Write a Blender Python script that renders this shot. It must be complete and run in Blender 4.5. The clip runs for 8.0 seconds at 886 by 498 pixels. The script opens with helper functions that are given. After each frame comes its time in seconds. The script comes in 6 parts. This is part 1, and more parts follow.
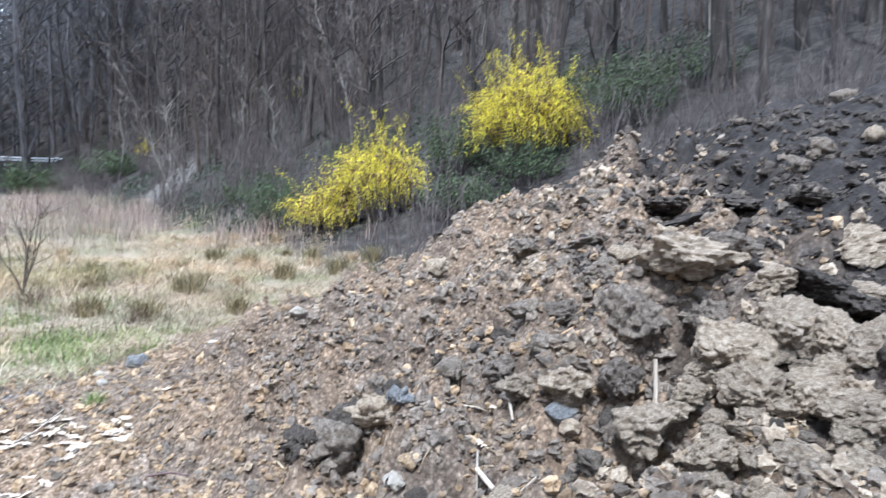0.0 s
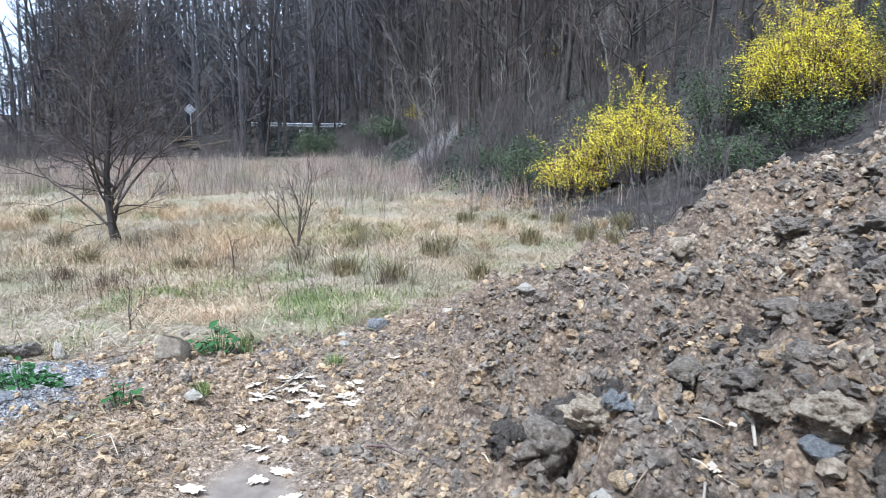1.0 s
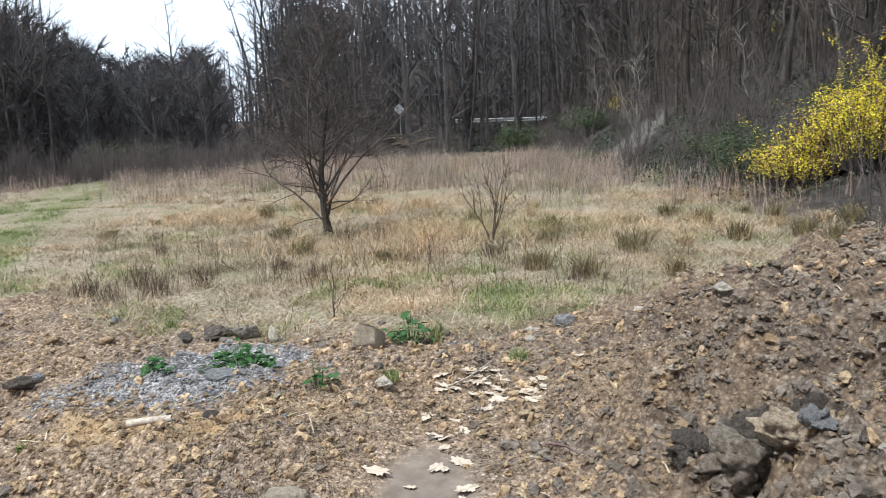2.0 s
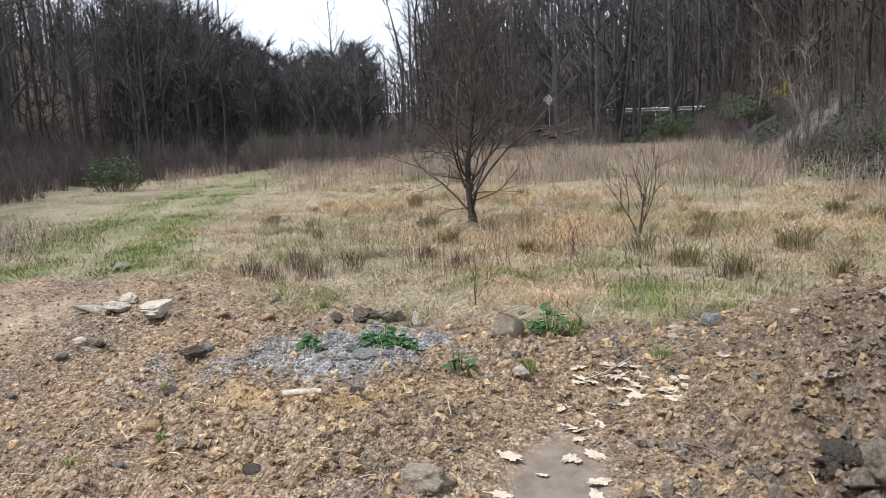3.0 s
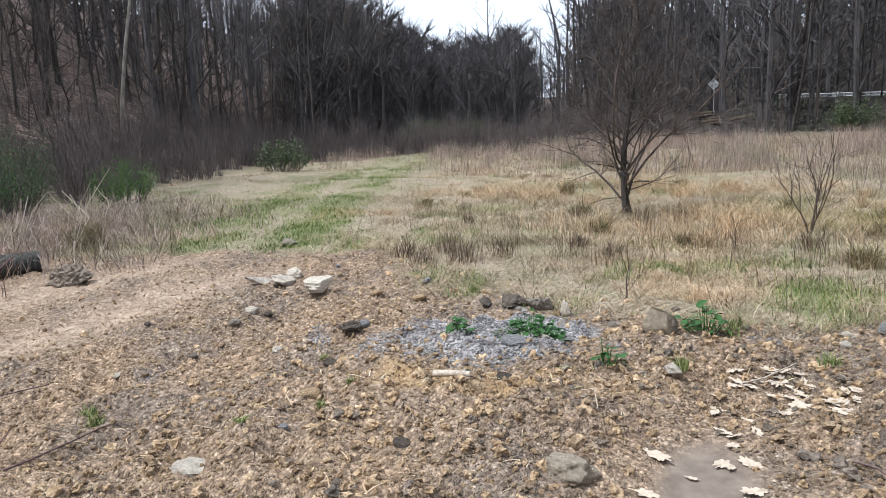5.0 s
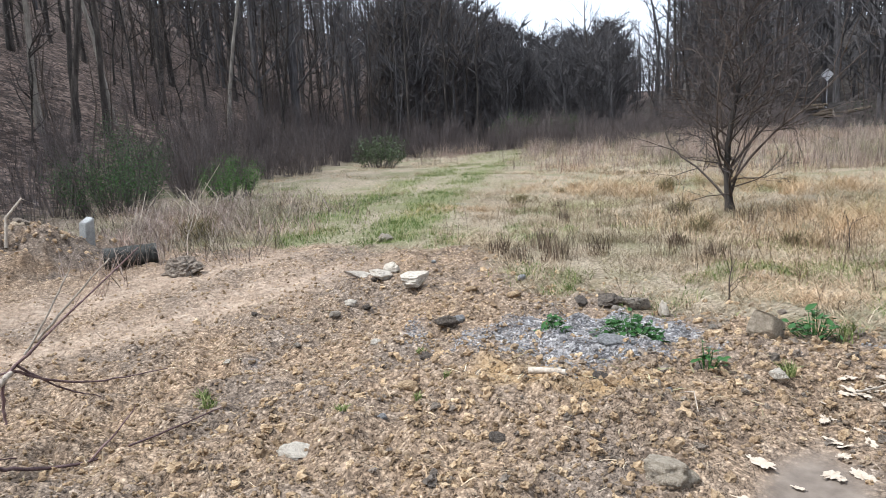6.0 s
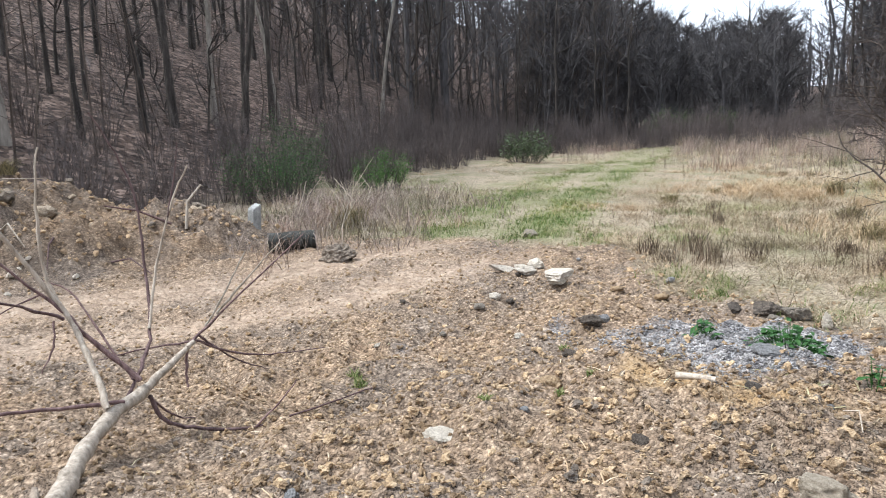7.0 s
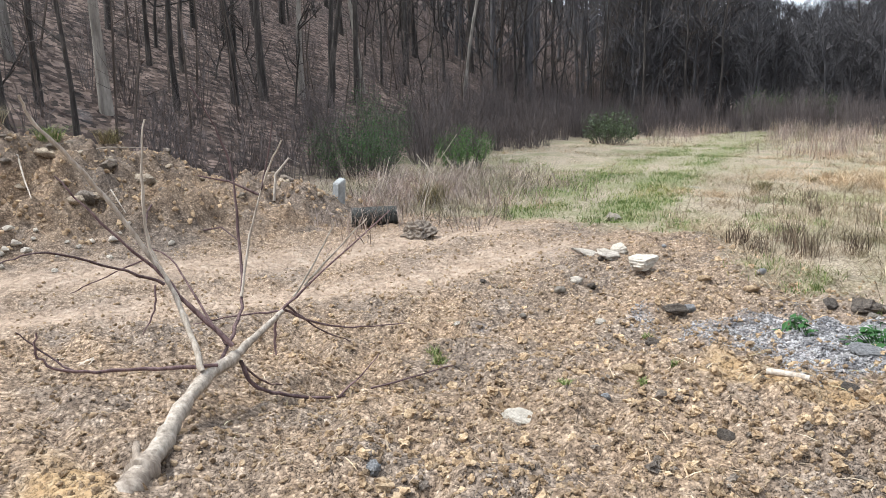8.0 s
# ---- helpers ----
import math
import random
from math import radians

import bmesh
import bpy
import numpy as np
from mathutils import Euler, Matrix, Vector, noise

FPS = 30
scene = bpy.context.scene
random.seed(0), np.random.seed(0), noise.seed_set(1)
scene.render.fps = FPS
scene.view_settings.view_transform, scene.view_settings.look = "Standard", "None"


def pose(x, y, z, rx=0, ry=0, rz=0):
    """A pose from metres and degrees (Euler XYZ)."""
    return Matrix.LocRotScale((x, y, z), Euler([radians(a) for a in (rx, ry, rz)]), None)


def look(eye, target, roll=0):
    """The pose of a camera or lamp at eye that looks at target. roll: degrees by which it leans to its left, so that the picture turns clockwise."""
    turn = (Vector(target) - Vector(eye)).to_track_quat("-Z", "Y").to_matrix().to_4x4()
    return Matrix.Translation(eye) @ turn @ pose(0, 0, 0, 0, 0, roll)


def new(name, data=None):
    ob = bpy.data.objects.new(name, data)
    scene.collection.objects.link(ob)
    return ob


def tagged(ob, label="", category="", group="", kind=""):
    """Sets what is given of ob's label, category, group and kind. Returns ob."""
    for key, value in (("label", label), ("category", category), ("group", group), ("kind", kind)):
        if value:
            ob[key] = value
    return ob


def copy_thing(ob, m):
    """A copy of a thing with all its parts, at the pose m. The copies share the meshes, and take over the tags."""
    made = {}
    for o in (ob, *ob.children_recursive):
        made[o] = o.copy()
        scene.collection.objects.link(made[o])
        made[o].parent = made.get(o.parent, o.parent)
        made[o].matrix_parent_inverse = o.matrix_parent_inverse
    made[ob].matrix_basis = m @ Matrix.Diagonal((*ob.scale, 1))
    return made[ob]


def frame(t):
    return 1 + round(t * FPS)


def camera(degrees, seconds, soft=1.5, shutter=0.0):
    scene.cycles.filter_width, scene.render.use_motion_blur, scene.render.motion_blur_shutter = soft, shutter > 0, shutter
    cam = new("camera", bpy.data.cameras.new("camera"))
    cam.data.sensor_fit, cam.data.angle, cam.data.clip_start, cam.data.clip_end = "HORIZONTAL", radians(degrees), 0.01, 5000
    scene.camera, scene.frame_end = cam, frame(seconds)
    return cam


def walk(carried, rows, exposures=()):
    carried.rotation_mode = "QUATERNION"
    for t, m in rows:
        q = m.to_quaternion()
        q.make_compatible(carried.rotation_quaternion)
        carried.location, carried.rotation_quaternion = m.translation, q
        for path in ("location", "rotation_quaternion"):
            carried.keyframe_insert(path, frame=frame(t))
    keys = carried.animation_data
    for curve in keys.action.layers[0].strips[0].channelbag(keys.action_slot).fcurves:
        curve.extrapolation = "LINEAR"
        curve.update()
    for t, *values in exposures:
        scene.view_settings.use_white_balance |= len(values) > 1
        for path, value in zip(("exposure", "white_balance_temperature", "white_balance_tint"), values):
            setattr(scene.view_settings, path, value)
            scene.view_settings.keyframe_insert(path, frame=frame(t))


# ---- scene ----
cam = camera(63.0, 8.0, soft=0.6, shutter=0.14)
PATH = [
    (0, (-0.371, -0.299, 1.534), (0.172, 1.616, 1.339), 0.48),
    (0.5, (-0.205, -0.164, 1.581), (-0.129, 1.786, 1.142), -0.49),
    (1, (-0.164, 0.013, 1.591), (-0.321, 1.984, 1.286), -0.38),
    (1.5, (-0.121, 0.101, 1.593), (-0.554, 2.034, 1.32), -1.85),
    (2, (-0.061, 0.068, 1.595), (-0.758, 1.917, 1.285), -2.43),
    (3.5, (0.001, -0.006, 1.618), (-1.181, 1.577, 1.308), -2.69),
    (4, (0.002, -0.024, 1.63), (-1.284, 1.472, 1.304), -3.08),
    (5.5, (-0.007, -0.049, 1.63), (-1.441, 1.302, 1.286), -1.86),
    (6, (0.01, -0.09, 1.647), (-1.532, 1.136, 1.304), -2.57),
    (6.5, (0.032, -0.125, 1.663), (-1.617, 0.957, 1.334), -2.89),
    (7, (0.055, -0.179, 1.667), (-1.698, 0.722, 1.325), -2.02),
    (7.5, (0.073, -0.217, 1.683), (-1.742, 0.518, 1.276), -1.45),
    (8, (0.031, -0.232, 1.683), (-1.798, 0.472, 1.287), -0.86),
]
walk(cam, [(t, look(eye, target, roll)) for t, eye, target, roll in PATH],
     exposures=((0, 0.7, 5150, 8), (0.5, 0.46, 5120, 7), (1.0, 0.47, 5120, 7), (1.6, 0.16, 5650, 6), (3.5, -0.05, 6100, 10), (5.5, 0.1, 5850, 9), (8.0, 0.32, 5950, 8)))

# ---- world and light ----
SUN_ELEV, SUN_AZ = 58.0, 208.0
world = bpy.data.worlds.new("world")
scene.world = world
world.use_nodes = True
wt = world.node_tree
wt.nodes.clear()
w_out = wt.nodes.new("ShaderNodeOutputWorld")
w_bg = wt.nodes.new("ShaderNodeBackground")
w_sky = wt.nodes.new("ShaderNodeTexSky")
w_sky.sky_type = "NISHITA"
w_sky.sun_disc = False
w_sky.sun_elevation, w_sky.sun_rotation = radians(SUN_ELEV), radians(SUN_AZ)
w_sky.air_density, w_sky.dust_density, w_sky.ozone_density = 1.0, 3.0, 1.0
w_cloud = wt.nodes.new("ShaderNodeTexNoise")
w_cloud.inputs["Scale"].default_value = 2.2
w_cloud.inputs["Detail"].default_value = 6
w_ramp = wt.nodes.new("ShaderNodeValToRGB")
w_ramp.color_ramp.elements[0].position, w_ramp.color_ramp.elements[1].position = 0.3, 0.62
w_ramp.color_ramp.elements[0].color = (0.72, 0.72, 0.72, 1)
w_mix = wt.nodes.new("ShaderNodeMix")
w_mix.data_type = "RGBA"
w_co = wt.nodes.new("ShaderNodeTexCoord")
wt.links.new(w_co.outputs["Generated"], w_cloud.inputs["Vector"])
wt.links.new(w_cloud.outputs["Fac"], w_ramp.inputs["Fac"])
wt.links.new(w_ramp.outputs["Color"], w_mix.inputs["Factor"])
wt.links.new(w_sky.outputs["Color"], w_mix.inputs["A"])
w_mix.inputs["B"].default_value = (11.5, 12.0, 12.8, 1)
wt.links.new(w_mix.outputs["Result"], w_bg.inputs["Color"])
w_bg.inputs["Strength"].default_value = 0.118
wt.links.new(w_bg.outputs["Background"], w_out.inputs["Surface"])

sun = new("sun", bpy.data.lights.new("sun", "SUN"))
sun.data.energy, sun.data.angle, sun.data.color = 4.6, radians(4), (1.0, 0.95, 0.87)
az, el = radians(SUN_AZ), radians(SUN_ELEV)
sun.matrix_world = look((math.sin(az) * math.cos(el) * 50, math.cos(az) * math.cos(el) * 50, math.sin(el) * 50), (0, 0, 0))


# ---- materials ----
class Nodes:
    """A material's node tree with a few short builders."""

    def __init__(self, name, rough=0.85):
        self.m = bpy.data.materials.new(name)
        self.m.use_nodes = True
        self.t = self.m.node_tree
        self.b = self.t.nodes["Principled BSDF"]
        self.b.inputs["Roughness"].default_value = rough
        self.b.inputs["Specular IOR Level"].default_value = 0.25
        self.co = self.t.nodes.new("ShaderNodeTexCoord").outputs["Object"]

    def link(self, a, b):
        self.t.links.new(a, b)

    def noise(self, scale, detail=5, rough=0.6, stretch=None, distort=0.0):
        n = self.t.nodes.new("ShaderNodeTexNoise")
        n.inputs["Scale"].default_value, n.inputs["Detail"].default_value = scale, detail
        n.inputs["Roughness"].default_value, n.inputs["Distortion"].default_value = rough, distort
        src = self.co
        if stretch:
            mp = self.t.nodes.new("ShaderNodeMapping")
            mp.inputs["Scale"].default_value = stretch
            self.link(src, mp.inputs["Vector"])
            src = mp.outputs["Vector"]
        self.link(src, n.inputs["Vector"])
        return n.outputs["Fac"]

    def cells(self, scale, out="Color"):
        n = self.t.nodes.new("ShaderNodeTexVoronoi")
        n.inputs["Scale"].default_value = scale
        self.link(self.co, n.inputs["Vector"])
        return n.outputs[out]

    def ramp(self, fac, *stops):
        r = self.t.nodes.new("ShaderNodeValToRGB")
        while len(r.color_ramp.elements) < len(stops):
            r.color_ramp.elements.new(0.5)
        for e, (p, c) in zip(r.color_ramp.elements, stops):
            e.position, e.color = p, (*c, 1)
        self.link(fac, r.inputs["Fac"])
        return r.outputs["Color"]

    def mix(self, fac, a, b, how="MIX"):
        n = self.t.nodes.new("ShaderNodeMix")
        n.data_type, n.blend_type = "RGBA", how
        for v, s in ((fac, "Factor"), (a, "A"), (b, "B")):
            if isinstance(v, (int, float)):
                n.inputs[s].default_value = v
            elif isinstance(v, tuple):
                n.inputs[s].default_value = (*v, 1)
            else:
                self.link(v, n.inputs[s])
        return n.outputs["Result"]

    def attr(self, name):
        n = self.t.nodes.new("ShaderNodeAttribute")
        n.attribute_name = name
        return n.outputs["Fac"]

    def rand(self):
        return self.t.nodes.new("ShaderNodeObjectInfo").outputs["Random"]

    def island(self):
        return self.t.nodes.new("ShaderNodeNewGeometry").outputs["Random Per Island"]

    def bump(self, fac, strength=0.5, dist=0.02):
        n = self.t.nodes.new("ShaderNodeBump")
        n.inputs["Strength"].default_value, n.inputs["Distance"].default_value = strength, dist
        self.link(fac, n.inputs["Height"])
        self.link(n.outputs["Normal"], self.b.inputs["Normal"])
        return n

    def color(self, c):
        self.link(c, self.b.inputs["Base Color"])
        return self.m


def soil_color(n, warm):
    """Clay soil: patches of ochre, brown and grey, with crumbs."""
    big = n.noise(0.9, 4)
    small = n.noise(14, 6, 0.7)
    crumbs = n.cells(48)
    bw = n.t.nodes.new("ShaderNodeRGBToBW")
    n.link(crumbs, bw.inputs["Color"])
    a = n.ramp(small, (0.28, (0.13, 0.092, 0.066)), (0.5, (0.38, 0.285, 0.2)), (0.75, (0.58, 0.465, 0.345)))
    b = n.ramp(small, (0.28, (0.10, 0.08, 0.066)), (0.5, (0.29, 0.232, 0.182)), (0.75, (0.5, 0.425, 0.35)))
    c = n.ramp(small, (0.28, (0.17, 0.11, 0.07)), (0.5, (0.44, 0.315, 0.205)), (0.75, (0.62, 0.49, 0.35)))
    # shade between the crumbs, painted as darker cell edges
    gap_shade = n.ramp(n.cells(48, "Distance"), (0.1, (1.15, 1.14, 1.13)), (0.55, (0.5, 0.47, 0.45)))
    c1 = n.mix(n.ramp(big, (0.42, (0, 0, 0)), (0.58, (1, 1, 1))), b, a)
    c2 = n.mix(n.ramp(n.noise(1.7, 3), (0.5, (0, 0, 0)), (0.66, (warm, warm, warm))), c1, c)
    c2 = n.mix(0.75, c2, gap_shade, "MULTIPLY")
    return n.mix(0.7, c2, n.ramp(bw.outputs["Val"], (0.15, (0.4, 0.37, 0.35)), (0.5, (0.95, 0.93, 0.92)), (0.9, (1.5, 1.48, 1.45))), "MULTIPLY"), small


def mat_ground():
    n = Nodes("ground", 0.95)
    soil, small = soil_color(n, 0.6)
    fine = n.noise(45, 5, 0.7)
    thatch = n.ramp(n.noise(30, 6, 0.75, (1, 0.5, 1)), (0.3, (0.08, 0.063, 0.044)), (0.48, (0.29, 0.235, 0.167)), (0.68, (0.56, 0.475, 0.36)))
    patch = n.ramp(n.noise(0.7, 4), (0.45, (0, 0, 0)), (0.65, (0.7, 0.7, 0.7)))
    thatch = n.mix(patch, thatch, n.ramp(fine, (0.3, (0.08, 0.085, 0.035)), (0.7, (0.25, 0.26, 0.12))))
    green = n.ramp(fine, (0.3, (0.07, 0.085, 0.032)), (0.55, (0.2, 0.22, 0.095)), (0.75, (0.36, 0.345, 0.19)))
    leaf_bw = n.t.nodes.new("ShaderNodeRGBToBW")
    n.link(n.cells(7), leaf_bw.inputs["Color"])
    litter = n.ramp(leaf_bw.outputs["Val"], (0.15, (0.024, 0.017, 0.014)), (0.5, (0.078, 0.053, 0.043)), (0.88, (0.22, 0.163, 0.138)))
    litter = n.mix(0.75, litter, n.ramp(n.noise(0.5, 9, 0.75), (0.32, (0.4, 0.4, 0.4)), (0.68, (1.3, 1.28, 1.25))), "MULTIPLY")
    # forest floor darkened in its colour for the shade of the dense wood
    mould = n.ramp(n.noise(2.5, 9, 0.8), (0.3, (0.014, 0.012, 0.011)), (0.5, (0.042, 0.036, 0.032)), (0.74, (0.13, 0.114, 0.103)))
    scree = n.ramp(n.noise(5, 8, 0.8), (0.3, (0.05, 0.046, 0.04)), (0.5, (0.14, 0.129, 0.114)), (0.72, (0.32, 0.293, 0.262)))
    gbw = n.t.nodes.new("ShaderNodeRGBToBW")
    n.link(n.cells(55), gbw.inputs["Color"])
    gravel = n.ramp(gbw.outputs["Val"], (0.15, (0.09, 0.09, 0.1)), (0.5, (0.3, 0.3, 0.315)), (0.85, (0.6, 0.6, 0.62)))
    mud = n.ramp(n.noise(9, 5), (0.3, (0.12, 0.095, 0.076)), (0.7, (0.21, 0.172, 0.14)))
    packed = n.ramp(n.noise(7, 7, 0.7), (0.3, (0.23, 0.165, 0.118)), (0.5, (0.4, 0.3, 0.22)), (0.75, (0.56, 0.45, 0.35)))
    ochre = n.ramp(small, (0.28, (0.18, 0.105, 0.045)), (0.5, (0.40, 0.265, 0.13)), (0.75, (0.56, 0.42, 0.25)))
    soil = n.mix(n.attr("packed"), soil, packed)
    soil = n.mix(n.attr("ochre"), soil, ochre)
    c = n.mix(n.attr("meadow"), soil, thatch)
    c = n.mix(n.attr("green"), c, green)
    c = n.mix(n.attr("litter"), c, litter)
    c = n.mix(n.attr("mould"), c, mould)
    c = n.mix(n.attr("scree"), c, scree)
    c = n.mix(n.attr("gravel"), c, gravel)
    c = n.mix(n.attr("wet"), c, mud)
    grain = n.mix(0.45, n.cells(34, "Distance"), n.cells(85, "Distance"))
    relief = n.bump(n.mix(0.35, n.ramp(grain, (0.0, (1, 1, 1)), (0.55, (0, 0, 0))), n.mix(0.5, small, fine)), 1.0, 0.045)
    n.link(n.ramp(n.attr("wet"), (0.0, (1, 1, 1)), (1.0, (0.08, 0.08, 0.08))), relief.inputs["Strength"])
    n.link(n.ramp(n.attr("wet"), (0.0, (0.95, 0.95, 0.95)), (1.0, (0.78, 0.78, 0.78))), n.b.inputs["Roughness"])
    return n.color(c)


def mat_soil(name, warm, dark=1.0):
    n = Nodes(name, 0.95)
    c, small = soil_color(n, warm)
    grey = n.ramp(n.noise(0.8, 4), (0.45, (0, 0, 0)), (0.62, (dark, dark, dark)))
    c = n.mix(grey, c, n.ramp(small, (0.3, (0.045, 0.042, 0.042)), (0.6, (0.125, 0.115, 0.11)), (0.8, (0.24, 0.22, 0.21))))
    # coarser cell edges darkened too, as painted shade between lumps
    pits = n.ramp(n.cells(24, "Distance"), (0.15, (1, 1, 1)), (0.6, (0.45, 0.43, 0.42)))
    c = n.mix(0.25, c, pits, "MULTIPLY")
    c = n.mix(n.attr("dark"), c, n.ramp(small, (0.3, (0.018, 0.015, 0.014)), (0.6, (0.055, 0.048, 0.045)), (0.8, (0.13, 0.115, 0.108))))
    n.bump(n.mix(0.5, small, n.noise(40, 6, 0.75)), 1.0, 0.05)
    return n.color(c)


def mat_clod(name, lo, mid, hi, spread=0.6):
    """Crumbling lumps; each one a little lighter or darker, greyer or browner."""
    n = Nodes(name, 0.95)
    fine = n.noise(38, 7, 0.75)
    c = n.ramp(n.noise(11, 6, 0.7), (0.28, lo), (0.5, mid), (0.72, hi))
    c = n.mix(0.5, c, n.ramp(fine, (0.25, (0.4, 0.38, 0.36)), (0.75, (1.5, 1.48, 1.45))), "MULTIPLY")
    for src in (n.rand(), n.island()):
        c = n.mix(spread, c, n.ramp(src, (0.0, (0.5, 0.49, 0.49)), (0.5, (1.0, 0.95, 0.88)), (1.0, (1.45, 1.42, 1.35))), "MULTIPLY")
    n.bump(n.mix(0.5, fine, n.noise(90, 6, 0.75)), 1.0, 0.035)
    return n.color(c)


def mat_bark(name, lo, mid, hi, scale=9):
    n = Nodes(name, 0.9)
    ridges = n.noise(scale, 6, 0.7, (1, 1, 0.16))
    c = n.ramp(ridges, (0.3, lo), (0.52, mid), (0.75, hi))
    c = n.mix(0.6, c, n.ramp(n.rand(), (0, (0.55, 0.55, 0.56)), (1, (1.35, 1.3, 1.27))), "MULTIPLY")
    n.bump(ridges, 0.6, 0.02)
    return n.color(c)


def mat_blade(name, *stops):
    """Dead grass and stems: every blade takes its own tone."""
    n = Nodes(name, 0.8)
    c = n.ramp(n.island(), *stops)
    c = n.mix(0.6, c, n.ramp(n.noise(0.6, 3), (0.35, (0.62, 0.6, 0.56)), (0.65, (1.25, 1.2, 1.12))), "MULTIPLY")
    c = n.mix(0.9, c, n.ramp(n.noise(0.4, 5), (0.36, (0.6, 0.74, 0.46)), (0.48, (1.0, 1.0, 0.98)), (0.56, (1.12, 1.08, 1.0)), (0.66, (1.15, 0.97, 0.8))), "MULTIPLY")
    return n.color(c)


def mat_leafy(name, lo, hi, rough=0.6):
    n = Nodes(name, rough)
    n.b.inputs["Subsurface Weight"].default_value = 0.0
    c = n.ramp(n.island(), (0.0, lo), (1.0, hi))
    return n.color(c)


def mat_metal(name, v):
    n = Nodes(name, 0.55)
    n.b.inputs["Metallic"].default_value = 0.3
    return n.color(n.ramp(n.noise(6, 4), (0.3, (v * 0.8, v * 0.8, v * 0.82)), (0.7, (v * 1.1, v * 1.1, v * 1.12))))


